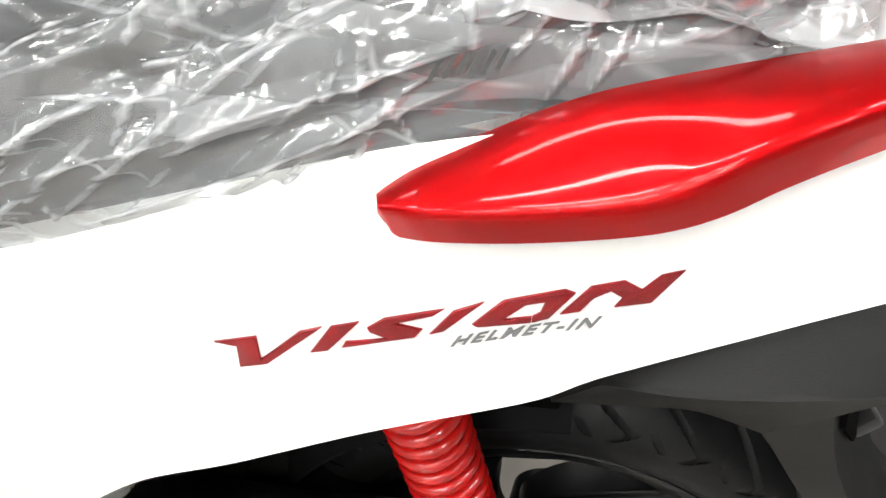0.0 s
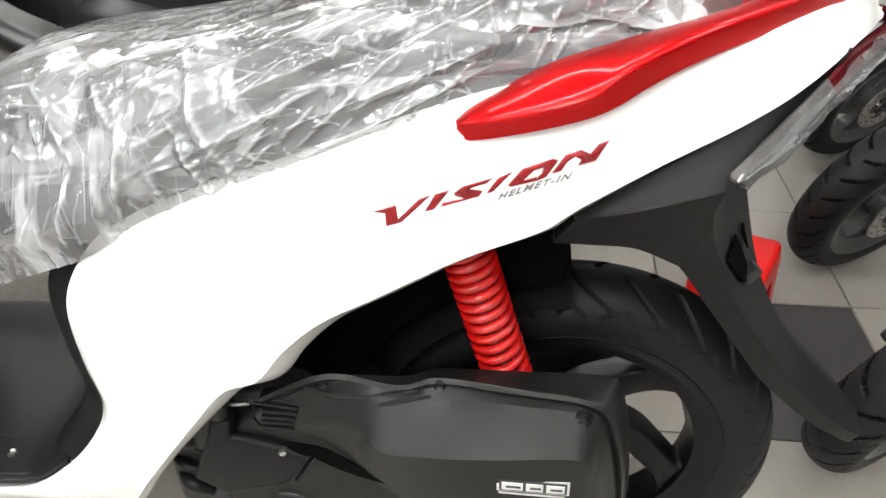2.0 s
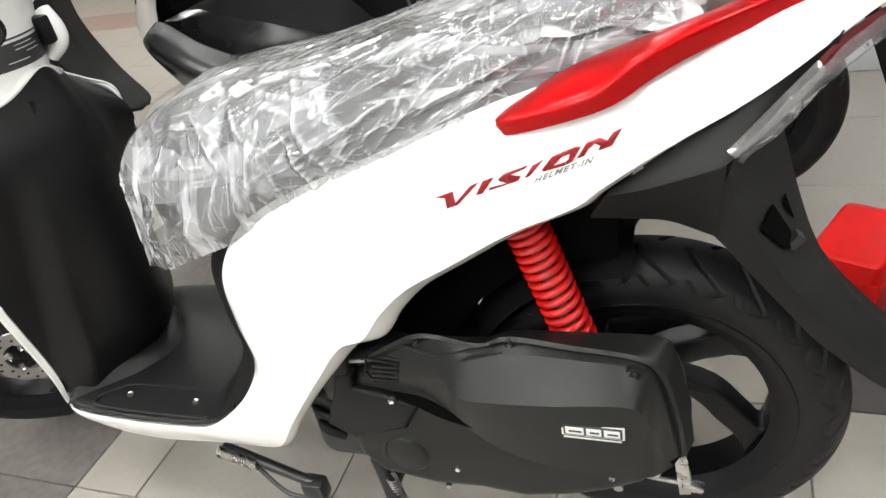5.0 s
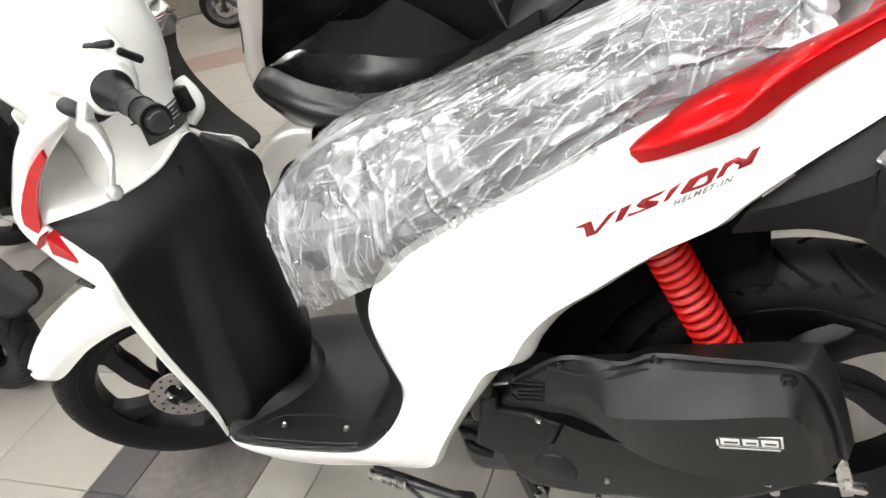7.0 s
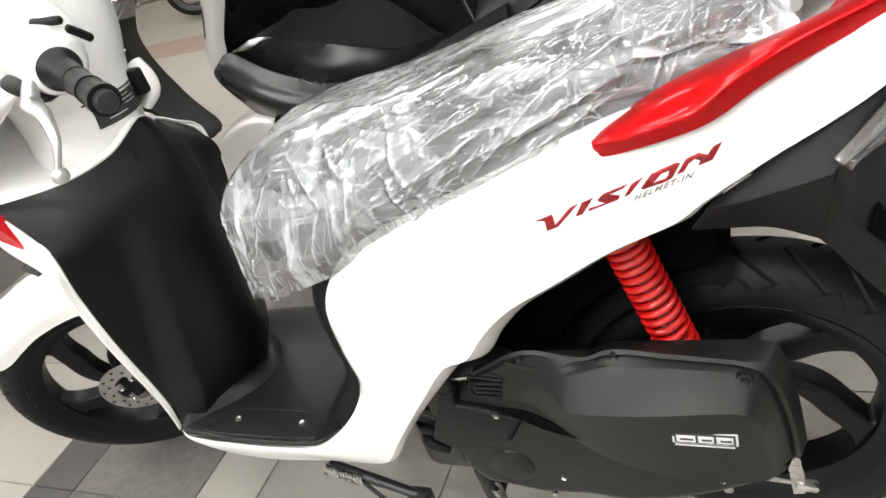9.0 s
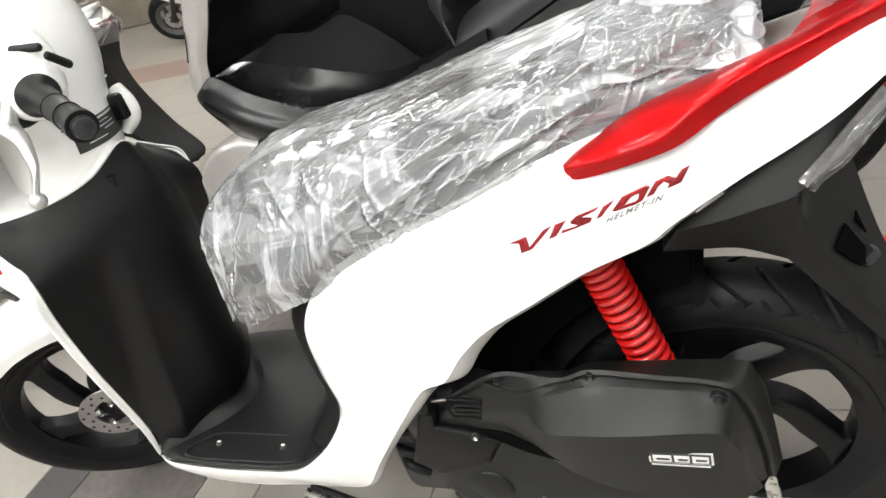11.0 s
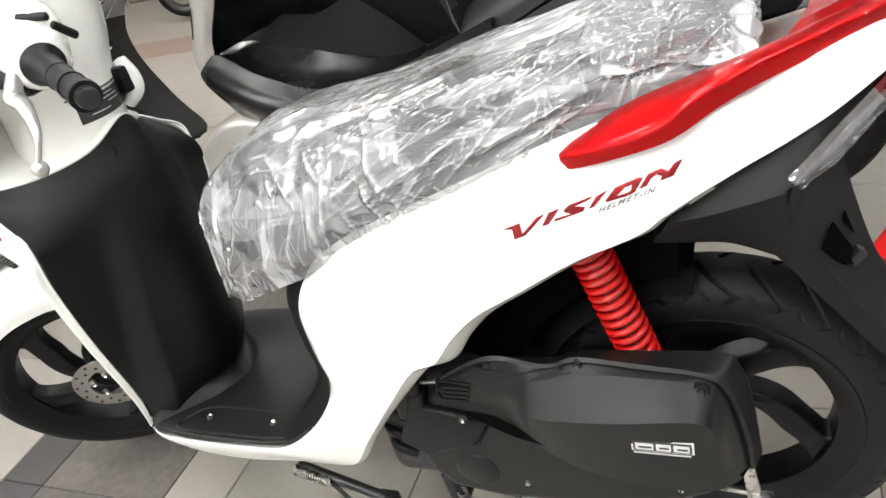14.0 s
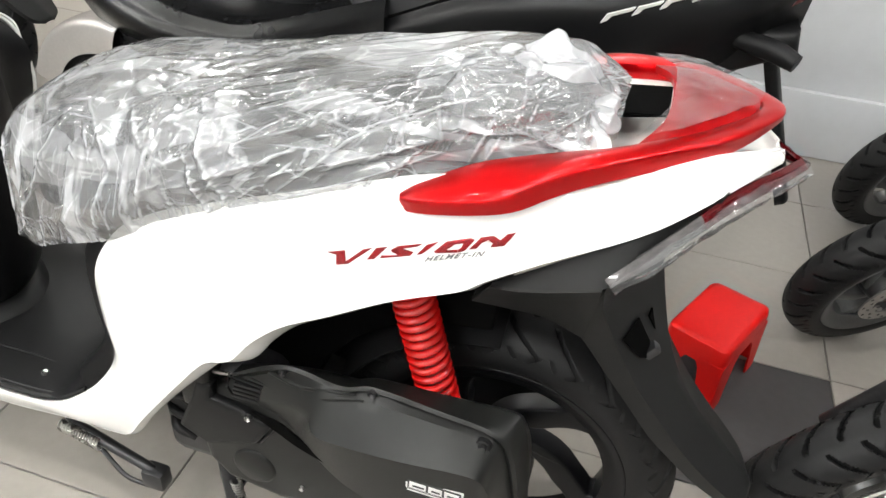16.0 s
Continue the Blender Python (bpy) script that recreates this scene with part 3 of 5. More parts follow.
def wheel(parent, R, w, m, disc, RIM=RIM, na=520):
    rim_r = R - w * 0.69
    part("tyre", moved(tyre(R, w, na), m), RUBBER, parent, "black rubber tyre with slanting tread grooves", smooth=35)
    h = 0.43 * w
    prof = [(rim_r + 0.006, -h + 0.002), (rim_r + 0.002, -h - 0.003), (rim_r - 0.006, -h - 0.002), (rim_r - 0.018, -h + 0.008), (rim_r - 0.030, -h + 0.014), (rim_r - 0.033, 0), (rim_r - 0.030, h - 0.014), (rim_r - 0.018, h - 0.008), (rim_r - 0.006, h + 0.002), (rim_r + 0.002, h + 0.003), (rim_r + 0.006, h - 0.002)]
    part("rim", moved(lathe(prof, 96), m), RIM, parent, "gloss black cast wheel rim")
    part("hub", moved(lathe([(0.012, -0.045), (0.036, -0.04), (0.042, 0), (0.036, 0.04), (0.012, 0.045)], 32), m), RIM, parent)
    q = (rim_r - 0.031) / 0.158
    lead = catmull([(0.036, 75), (0.052, 54), (0.070, 34), (0.09, 17), (0.118, -3), (0.140, -12), (0.152, -15), (0.164, -12)], 24)
    trail = catmull([(0.164, -40), (0.152, -35), (0.138, -30), (0.118, -25), (0.10, -21), (0.085, -15), (0.062, 2), (0.045, 22), (0.036, 36)], 24)
    for k in range(5):
        ring = [(q * r * math.cos(radians(72 * k + a)), q * r * math.sin(radians(72 * k + a))) for r, a in np.vstack([lead, trail])]
        bm = prism(ring, -0.022 * w / 0.098, 0.014 * w / 0.098)
        face = [f for f in bm.faces if len(f.verts) > 8 and f.calc_center_median().y < 0][0]
        bmesh.ops.bevel(bm, geom=list(face.edges), offset=0.005, segments=3, affect="EDGES", profile=0.5)
        part("spoke", moved(bm, m), RIM, parent, smooth=50)
    if disc:
        prof = [(0.042, -0.0605), (0.072, -0.0605), (0.072, -0.0565), (0.042, -0.0565)]
        d = part("brake_disc", moved(lathe(prof, 72), m), STEEL, parent, "drilled steel brake disc")
        for k in range(24):
            a = 2 * math.pi * k / 24
            r = 0.065 if k % 2 else 0.053
            bm = lathe([(0.0001, -0.0612), (0.0034, -0.0612), (0.0034, -0.0606), (0.0001, -0.0606)], 10, False)
            part("drilling", moved(bm, m @ Matrix.Translation((r * math.cos(a), 0, r * math.sin(a)))), DARKMETAL, d, smooth=0)
        for k in range(5):
            a = 2 * math.pi * k / 5
            pts = [(0.03 * math.cos(a), -0.058, 0.03 * math.sin(a)), (0.047 * math.cos(a + 0.4), -0.058, 0.047 * math.sin(a + 0.4))]
            part("carrier_arm", moved(tube(pts, 0.006, 8, 1, 0.4, (0, 1, 0)), m), STEEL, d)
            screw("screw", m @ Vector((0.030 * math.cos(a + 0.15), -0.063, 0.030 * math.sin(a + 0.15))), 0.006, d, way=(m.to_3x3() @ Vector((0, -1, 0))))


AXLE = Matrix.Translation((0, 0, 0.275))
rear_wheel = new("rear_wheel")
rear_wheel.parent = scooter
wheel(rear_wheel, 0.253, 0.098, AXLE @ pose(0, 0, 0, 0, 0, 0), False, na=1000)
STEER = 34.0
RAKE = Vector((math.sin(radians(26.5)), 0, math.cos(radians(26.5))))
FRONT = Matrix.Translation((-1.212, 0.015, 0.266)) @ Matrix.Rotation(radians(STEER), 4, RAKE)
front_wheel = new("front_wheel")
front_wheel.parent = scooter
wheel(front_wheel, 0.264, 0.082, FRONT, True)
# fork legs, caliper and front mudguard turn with the wheel
for s, r in ((-1, 0.012), (1, 0.017)):
    part("fork_leg", moved(tube([(0.02, s * 0.066, 0.02), (0.09, s * 0.066, 0.14), (0.19, s * 0.06, 0.36)], [r, r, r], 16), FRONT), BLACK, scooter, "black front fork leg")
part("brake_caliper", moved(box(0.045, 0.085, -0.08, -0.04, -0.035, 0.03, 0.008), FRONT), DARKMETAL, scooter)
rows = []
for a, d, w, r in ((140.5, 0.010, 0.012, 0.300), (137, 0.032, 0.036, 0.298), (132, 0.050, 0.052, 0.297), (124, 0.060, 0.060, 0.296), (114, 0.060, 0.062, 0.295), (101, 0.055, 0.062, 0.294), (84, 0.05, 0.060, 0.294), (68, 0.045, 0.058, 0.292)):
    t = math.radians(a)
    c = np.array((r * math.cos(t), 0, r * math.sin(t)))
    i = np.array((math.cos(t), 0, math.sin(t)))
    rows.append([c - i * d + (0, -w - 0.008, 0), c - i * d * 0.4 + (0, -w - 0.006, 0), c - i * 0.006 + (0, -w * 0.7, 0), c + i * 0.004, c - i * 0.006 + (0, w * 0.7, 0), c - i * d * 0.4 + (0, w + 0.006, 0), c - i * d + (0, w + 0.008, 0)])
part("front_mudguard", moved(thicken(grid_mesh(surface(rows, 40, 50)), 0.003), FRONT), WHITE, scooter, "glossy white front mudguard")

# ---- rear end ----
# red grab rail: one sweep from the left nose round the tail to the right nose
# outer ridge, lower edge and inner edge, from the nose to the tail
RAIL_E = [(-0.1220, -0.160, 0.7695), (-0.1030, -0.168, 0.7755), (-0.0670, -0.172, 0.7855), (-0.0270, -0.172, 0.7965), (-0.0110, -0.171, 0.8075), (0.0070, -0.167, 0.8205), (0.0480, -0.154, 0.8385), (0.1247, -0.116, 0.8560), (0.1722, -0.080, 0.8610), (0.2130, -0.024, 0.8660), (0.2200, 0.0, 0.8665)]
RAIL_L = [(-0.1160, -0.158, 0.7550), (-0.0980, -0.163, 0.7595), (-0.0620, -0.166, 0.7685), (-0.0200, -0.166, 0.7805), (0.0030, -0.163, 0.7915), (0.0205, -0.157, 0.8020), (0.0572, -0.145, 0.8195), (0.1276, -0.110, 0.8375), (0.1754, -0.073, 0.8445), (0.2130, -0.022, 0.8580), (0.2190, 0.0, 0.8590)]
RAIL_B = [(-0.1245, -0.152, 0.7705), (-0.1130, -0.145, 0.7790), (-0.0990, -0.138, 0.7865), (-0.0560, -0.128, 0.8085), (-0.0150, -0.123, 0.8225), (0.0300, -0.118, 0.8355), (0.0757, -0.108, 0.8460), (0.1189, -0.088, 0.8560), (0.1600, -0.055, 0.8615), (0.1930, -0.016, 0.8660), (0.1970, 0.0, 0.8665)]
E_, L2, B_ = [[np.array(p) for p in r] for r in (RAIL_E, RAIL_L, RAIL_B)]


def both_sides(r):
    """One edge of the rail, both halves, evened out so that it flows."""
    p = catmull(r + [q * (1, -1, 1) for q in r[-2::-1]], 220)
    for _ in range(12):
        p[1:-1] = 0.25 * p[:-2] + 0.5 * p[1:-1] + 0.25 * p[2:]
    return p


rings = []
for e, l, i in zip(both_sides(E_), both_sides(L2), both_sides(B_)):
    across, low = i - e, np.linalg.norm(e - l)
    w = np.linalg.norm(across)
    up = np.array((0, 0, 1.0))
    ring = [l, l + (e - l) * 0.45]
    a0, a1 = l + (e - l) * 0.80, e + across * 0.13 + up * 0.045 * w
    ring += [a0 * (1 - k) ** 2 + e * 2 * k * (1 - k) + a1 * k * k for k in (0, 0.25, 0.5, 0.75, 1.0)]
    ring += [e + across * k + up * 0.40 * k * (1 - k) * w for k in (0.22, 0.34, 0.46, 0.58, 0.70, 0.82, 0.91)]
    ring += [i, i + across * 0.03 - up * 0.25 * low, i - up * 0.7 * low, i - across * 0.15 - up * 0.95 * low, l + across * 0.45, l + across * 0.08]
    rings.append(ring)
rail = part("grab_rail", grid_mesh(np.array(rings), close_u=True, cap=True), RED, scooter, "glossy candy red grab rail", smooth=50)
deck = [[(0.085, -0.112, 0.848), (0.108, -0.060, 0.858), (0.112, 0, 0.861), (0.108, 0.060, 0.858), (0.085, 0.112, 0.848)],
        [(0.125, -0.094, 0.858), (0.150, -0.045, 0.864), (0.157, 0, 0.866), (0.150, 0.045, 0.864), (0.125, 0.094, 0.858)],
        [(0.186, -0.030, 0.866), (0.193, -0.015, 0.868), (0.195, 0, 0.868), (0.193, 0.015, 0.868), (0.186, 0.030, 0.866)]]
part("rail_deck", thicken(grid_mesh(surface(deck, 40, 20)), 0.008), DECK, rail, "dark red carrier deck under clear film")
# solid block, its black stands for the shade in the hole before the deck
part("deck_gap_shade", prism([(0.055, 0.838), (0.112, 0.850), (0.112, 0.853), (0.055, 0.846)], -0.036, 0.040, 0.002), SHADEBLACK, rail, "black block standing for the shaded gap before the carrier deck")
dk = surface(deck, 60, 30) + np.array((0, 0, 0.010))
for j in range(30):
    for i in range(60):
        dk[j, i, 2] += 0.003 * noise.noise(Vector(dk[j, i]) * 45) + 0.002
part("deck_film", grid_mesh(dk), FILMTAIL, rail, "clear protective film")

# grey lower tail panels with the lamp between them
GT = [(-0.020, -0.153, 0.690), (0.010, -0.154, 0.712), (0.040, -0.153, 0.733), (0.095, -0.146, 0.768), (0.14, -0.130, 0.796), (0.18, -0.10, 0.817)]
GC = [(-0.021, -0.157, 0.6885), (0.010, -0.166, 0.700), (0.045, -0.171, 0.713), (0.088, -0.172, 0.728), (0.125, -0.147, 0.757), (0.17, -0.108, 0.793)]
GB = [(-0.040, -0.147, 0.659), (-0.004, -0.137, 0.652), (0.036, -0.125, 0.642), (0.080, -0.111, 0.616)]
GI = [(-0.040, -0.118, 0.664), (-0.004, -0.112, 0.657), (0.036, -0.104, 0.648), (0.078, -0.095, 0.628)]
for s in (1, -1):
    bm = thicken(grid_mesh(ruled([GT, GC], 50, 8)), 0.003)
    cowl_side = part("under_cowl", bm if s == 1 else mirrored(bm), GREY, scooter, "dark grey grained under-tail panel", smooth=22)
    bm = thicken(grid_mesh(ruled([GC[:4], GB, GI], 40, 8)), 0.003)
    part("lower_facet", bm if s == 1 else mirrored(bm), GREY, cowl_side, smooth=22)
LF = [(0.088, -0.174, 0.742), (0.116, -0.160, 0.768), (0.152, -0.132, 0.797), (0.185, -0.088, 0.812), (0.222, -0.042, 0.818), (0.250, 0.0, 0.819)]
LB = [(0.090, -0.172, 0.735), (0.122, -0.150, 0.752), (0.156, -0.124, 0.779), (0.190, -0.083, 0.790), (0.226, -0.038, 0.799), (0.255, 0.0, 0.808)]
lamp = None
for s in (1, -1):
    rows = [[np.array(a) * (1, s, 1) for a in LF], [(np.array(a) + np.array(b)) / 2 * (1, s, 1) + (0.006, -0.006 * s, -0.002) for a, b in zip(LF, LB)], [np.array(b) * (1, s, 1) for b in LB]]
    g = surface(rows, 60, 14)
    lamp = part("tail_lamp", thicken(grid_mesh(g[:, 26:]), 0.004), LENSRED, scooter, "dark red tail lamp lens wrapped in clear film")
    part("clear_lens", thicken(grid_mesh(g[:, :27]), 0.004), LENSCLEAR, lamp, "clear lower lens")
    g = surface(rows, 90, 24)
    g = g + np.array((0.005, -0.005 * s, -0.002))
    for j in range(24):
        for i in range(90):
            p = Vector(g[j, i])
            g[j, i] += np.array((0.5, -0.5 * s, 0.3)) * 0.005 * (noise.noise(p * 38) + 0.6 * noise.noise(p * 90))
    part("lamp_film", grid_mesh(g), FILMTAIL, lamp, "crinkled clear protective film")

# long black rear mudguard: near edge, ridge and back of each section
MUD = [((0.073, -0.112, 0.618), (0.091, -0.160, 0.716), (0.130, 0, 0.745)), ((0.092, -0.106, 0.592), (0.096, -0.130, 0.668), (0.146, 0, 0.680)),
       ((0.114, -0.100, 0.559), (0.120, -0.108, 0.606), (0.164, 0, 0.612)), ((0.150, -0.090, 0.507), (0.153, -0.096, 0.545), (0.186, 0, 0.545)),
       ((0.186, -0.080, 0.455), (0.192, -0.086, 0.490), (0.217, 0, 0.484)), ((0.219, -0.072, 0.418), (0.228, -0.077, 0.442), (0.250, 0, 0.438)),
       ((0.257, -0.067, 0.382), (0.266, -0.070, 0.401), (0.287, 0, 0.399)), ((0.295, -0.060, 0.353), (0.304, -0.062, 0.366), (0.318, 0, 0.366)),
       ((0.322, -0.048, 0.333), (0.330, -0.047, 0.343), (0.340, 0, 0.344)), ((0.338, -0.018, 0.325), (0.343, -0.016, 0.330), (0.346, 0, 0.332))]
lines = [[np.array(m[i]) for m in MUD] for i in range(3)]
lines += [[a * (1, -1, 1) for a in lines[1]], [a * (1, -1, 1) for a in lines[0]]]
mudguard = part("rear_mudguard", thicken(grid_mesh(ruled(lines, 70, 6)), 0.004), GREY, scooter, "long dark grey rear mudguard", smooth=26)


def on_back(k, u, out=0.0):
    """A point on the mudguard's back face: k sections down, u from the near ridge to the middle."""
    i = min(int(k), len(MUD) - 2)
    f = k - i
    r, c = [np.array(MUD[i][j]) * (1 - f) + np.array(MUD[i + 1][j]) * f for j in (1, 2)]
    return r + (c - r) * u + np.array((0.70, -0.55, 0.45)) * out


# flat black patches paint the shade of the indicator recess and a slot
for name, mat, label, quad in (("indicator_recess", SHADEBLACK, "dark flat patch standing for the shaded indicator recess", ((1.92, 0.10), (1.80, 0.42), (2.45, 0.50), (2.62, 0.42), (2.78, 0.44), (2.55, 0.25))), ("slot", SHADEBLACK, "", ((2.0, 0.60), (1.9, 0.68), (2.35, 0.66)))):
    bm = bmesh.new()
    bm.faces.new([bm.verts.new(on_back(k, u, 0.0012)) for k, u in quad])
    part(name, thicken(bm, 0.002), mat, mudguard, label, smooth=0)
part("bracket_clip", moved(box(-0.006, 0.006, -0.006, 0.01, -0.010, 0.010, 0.003), Matrix.Translation(on_back(2.62, 0.45, 0.006)) @ pose(0, 0, 0, 0, 38, 12)), DARKMETAL, mudguard)
# inner mudguard over the rear tyre
rows = []
for a in (180, 168, 156, 144, 132, 120, 110, 101, 93):
    t = math.radians(a)
    rows.append([((0.275 - 0.02 * abs(y) / 0.06) * math.cos(t), y, 0.275 + (0.275 - 0.02 * abs(y) / 0.06) * math.sin(t)) for y in (-0.072, -0.04, 0, 0.04, 0.072)])
part("inner_mudguard", thicken(grid_mesh(surface(rows, 20, 40)), 0.003), MATTBLACK, scooter)

# shock absorber with a red coil spring
top_, bot = np.array((-0.127, -0.108, 0.640)), np.array((-0.060, -0.108, 0.395))
ax = bot - top_
L_ = np.linalg.norm(ax)
ax /= L_
s1 = np.cross(ax, (0, 1, 0))
s1 /= np.linalg.norm(s1)
s2 = np.cross(ax, s1)
turns = 17
path = []
for k in range(turns * 20 + 1):
    f = k / (turns * 20)
    f = 0.80 * f + 0.20 * f * f  # the coils open towards the axle
    turn = 2 * math.pi * k / 20
    path.append(top_ + ax * (0.006 + (L_ - 0.026) * f) + 0.0225 * (math.cos(turn) * s1 + math.sin(turn) * s2))
shock = part("shock_absorber", tube([top_, top_ + ax * 0.1, bot], [0.0075, 0.008, 0.008], 20), STEEL, scooter, "rear shock absorber body")
part("spring", tube(path, 0.0049, 12), SPRING, shock, "bright red coil spring")
part("spring_seat", tube([bot - ax * 0.02, bot - ax * 0.005], [0.028, 0.028], 24), SPRING, shock)


# ---- engine and belt cover ----
engine = new("engine")
engine.parent = scooter
rows = [
    [(-0.345, -0.090, 0.400), (-0.26, -0.090, 0.420), (-0.185, -0.090, 0.425), (-0.14, -0.090, 0.435), (-0.07, -0.090, 0.440), (0.018, -0.090, 0.445), (0.038, -0.090, 0.430), (0.050, -0.090, 0.390), (0.056, -0.090, 0.320)],
    [(-0.345, -0.130, 0.435), (-0.26, -0.135, 0.466), (-0.185, -0.135, 0.472), (-0.145, -0.135, 0.486), (-0.07, -0.135, 0.489), (0.018, -0.135, 0.491), (0.039, -0.135, 0.476), (0.054, -0.135, 0.405), (0.062, -0.135, 0.326)],
    [(-0.338, -0.163, 0.452), (-0.258, -0.168, 0.499), (-0.185, -0.168, 0.490), (-0.142, -0.168, 0.504), (-0.07, -0.168, 0.497), (0.004, -0.168, 0.487), (0.031, -0.168, 0.462), (0.048, -0.168, 0.395), (0.054, -0.166, 0.332)],
    [(-0.337, -0.166, 0.449), (-0.257, -0.172, 0.495), (-0.185, -0.172, 0.487), (-0.142, -0.172, 0.500), (-0.07, -0.172, 0.493), (0.003, -0.172, 0.484), (0.028, -0.172, 0.459), (0.044, -0.172, 0.394), (0.050, -0.170, 0.334)],
    [(-0.330, -0.160, 0.443), (-0.250, -0.162, 0.484), (-0.182, -0.166, 0.485), (-0.139, -0.168, 0.495), (-0.07, -0.168, 0.489), (0.000, -0.168, 0.480), (0.024, -0.169, 0.456), (0.040, -0.169, 0.393), (0.046, -0.168, 0.335)],
    [(-0.325, -0.164, 0.436), (-0.238, -0.170, 0.466), (-0.190, -0.177, 0.478), (-0.137, -0.180, 0.488), (-0.07, -0.179, 0.485), (-0.004, -0.178, 0.477), (0.021, -0.177, 0.453), (0.037, -0.176, 0.390), (0.043, -0.174, 0.336)],
    [(-0.310, -0.166, 0.415), (-0.232, -0.182, 0.444), (-0.203, -0.208, 0.437), (-0.15, -0.214, 0.440), (-0.09, -0.215, 0.445), (-0.006, -0.213, 0.452), (0.015, -0.203, 0.420), (0.028, -0.186, 0.365), (0.036, -0.178, 0.332)],
    [(-0.305, -0.165, 0.405), (-0.262, -0.170, 0.398), (-0.214, -0.186, 0.364), (-0.16, -0.199, 0.340), (-0.09, -0.204, 0.326), (-0.02, -0.204, 0.322), (0.014, -0.198, 0.324), (0.033, -0.186, 0.326), (0.040, -0.178, 0.326)],
    [(-0.300, -0.150, 0.395), (-0.260, -0.150, 0.386), (-0.211, -0.152, 0.346), (-0.16, -0.155, 0.324), (-0.09, -0.155, 0.308), (-0.02, -0.155, 0.304), (0.020, -0.155, 0.308), (0.046, -0.150, 0.312), (0.050, -0.140, 0.312)],
    [(-0.295, -0.09, 0.385), (-0.255, -0.09, 0.378), (-0.207, -0.09, 0.338), (-0.16, -0.09, 0.318), (-0.09, -0.09, 0.302), (-0.02, -0.09, 0.298), (0.020, -0.09, 0.302), (0.045, -0.09, 0.306), (0.052, -0.09, 0.308)],
]
cover = part("air_cleaner_cover", grid_mesh(ruled(rows, 90, 5)), COVER, engine, "dark grey faceted plastic air cleaner cover", smooth=24)
# solid strip, its black stands for the shade deep in the gap
part("cover_gap_shade", thicken(grid_mesh(surface([[(-0.3122, -0.172, 0.3957), (-0.2708, -0.1735, 0.3919), (-0.2276, -0.184, 0.379), (-0.1807, -0.199, 0.3735)], [(-0.2986, -0.17, 0.3807), (-0.2724, -0.171, 0.3669), (-0.242, -0.18, 0.3643), (-0.1857, -0.197, 0.3693)]], 12, 3)), 0.003), SHADEBLACK, cover, "black strip standing for the shade in the gap under the cover")
part("cover_socket", moved(lathe([(0.0001, 0.004), (0.007, 0.004), (0.0085, -0.001), (0.010, 0.0), (0.011, 0.006)], 28, False), Matrix.Translation((-0.001, -0.181, 0.4705))), BLACK, cover)
for k in range(4):
    part("vent_slot", box(-0.340 + 0.002 * k, -0.302 + 0.002 * k, -0.1695, -0.150, 0.412 + 0.008 * k, 0.4165 + 0.008 * k, 0.001), BLACK, cover)
for pts in ([(-0.289, -0.166, 0.477), (-0.246, -0.169, 0.468), (-0.20, -0.172, 0.477), (-0.163, -0.174, 0.488)], [(-0.323, -0.163, 0.450), (-0.275, -0.167, 0.447), (-0.243, -0.172, 0.446)], [(-0.244, -0.174, 0.443), (-0.20, -0.179, 0.470), (-0.150, -0.180, 0.487)]):
    part("cover_rib", tube([(x, y + 0.0022, z) for x, y, z in pts], [0.002] + [0.0036] * (len(pts) - 2) + [0.002], 8, 6), COVER, cover)
part("vent_frame", tube([(-0.342, -0.165, 0.447), (-0.294, -0.167, 0.446), (-0.304, -0.167, 0.412), (-0.338, -0.166, 0.407), (-0.348, -0.165, 0.425), (-0.342, -0.165, 0.447)], 0.002, 8, 1), BLACK, cover)
for x, y, z, r, mt in ((-0.001, -0.183, 0.4705, 0.006, DARKMETAL), (-0.142, -0.172, 0.497, 0.006, DARKMETAL), (-0.262, -0.170, 0.486, 0.005, DARKMETAL), (-0.321, -0.167, 0.376, 0.0055, CHROME)):
    screw("screw", (x, y, z), r, cover, mt)
CC = [(-0.427, 0.283), (-0.42, 0.335), (-0.39, 0.395), (-0.34, 0.412), (-0.29, 0.40), (-0.24, 0.39), (-0.172, 0.376), (-0.10, 0.342), (-0.036, 0.326), (0.02, 0.318), (0.035, 0.28), (0.0, 0.235), (-0.05, 0.208), (-0.10, 0.188), (-0.164, 0.172), (-0.23, 0.178), (-0.30, 0.173), (-0.388, 0.187), (-0.42, 0.225)]
case = part("transmission_case", prism(CC, -0.145, -0.03, 0.022, 4), COVER, engine, "dark grey belt transmission case")
part("case_seam", tube([(-0.405, -0.1455, 0.272), (-0.319, -0.147, 0.305), (-0.290, -0.147, 0.354)], 0.0022, 8), RIM, case)
part("clutch_boss", moved(lathe([(0.0001, -0.003), (0.030, -0.003), (0.034, 0.0), (0.036, 0.006), (0.0001, 0.01)], 40, False), Matrix.Translation((-0.335, -0.146, 0.243))), COVER, case)
part("case_rib", tube([(-0.17, -0.146, 0.372), (-0.10, -0.149, 0.335), (-0.02, -0.149, 0.318), (0.02, -0.146, 0.30)], 0.006, 8, 6), COVER, case)
part("case_lid", prism([(-0.403, 0.276), (-0.445, 0.302), (-0.424, 0.352), (-0.406, 0.404), (-0.380, 0.404), (-0.384, 0.379), (-0.339, 0.373), (-0.293, 0.356), (-0.320, 0.310)], -0.158, -0.14, 0.008, 3), BLACK, case, "black drive case lid")
for p in ((-0.040, -0.147, 0.250), (-0.259, -0.147, 0.227), (-0.281, -0.146, 0.185)):
    screw("screw", p, 0.0045, case)
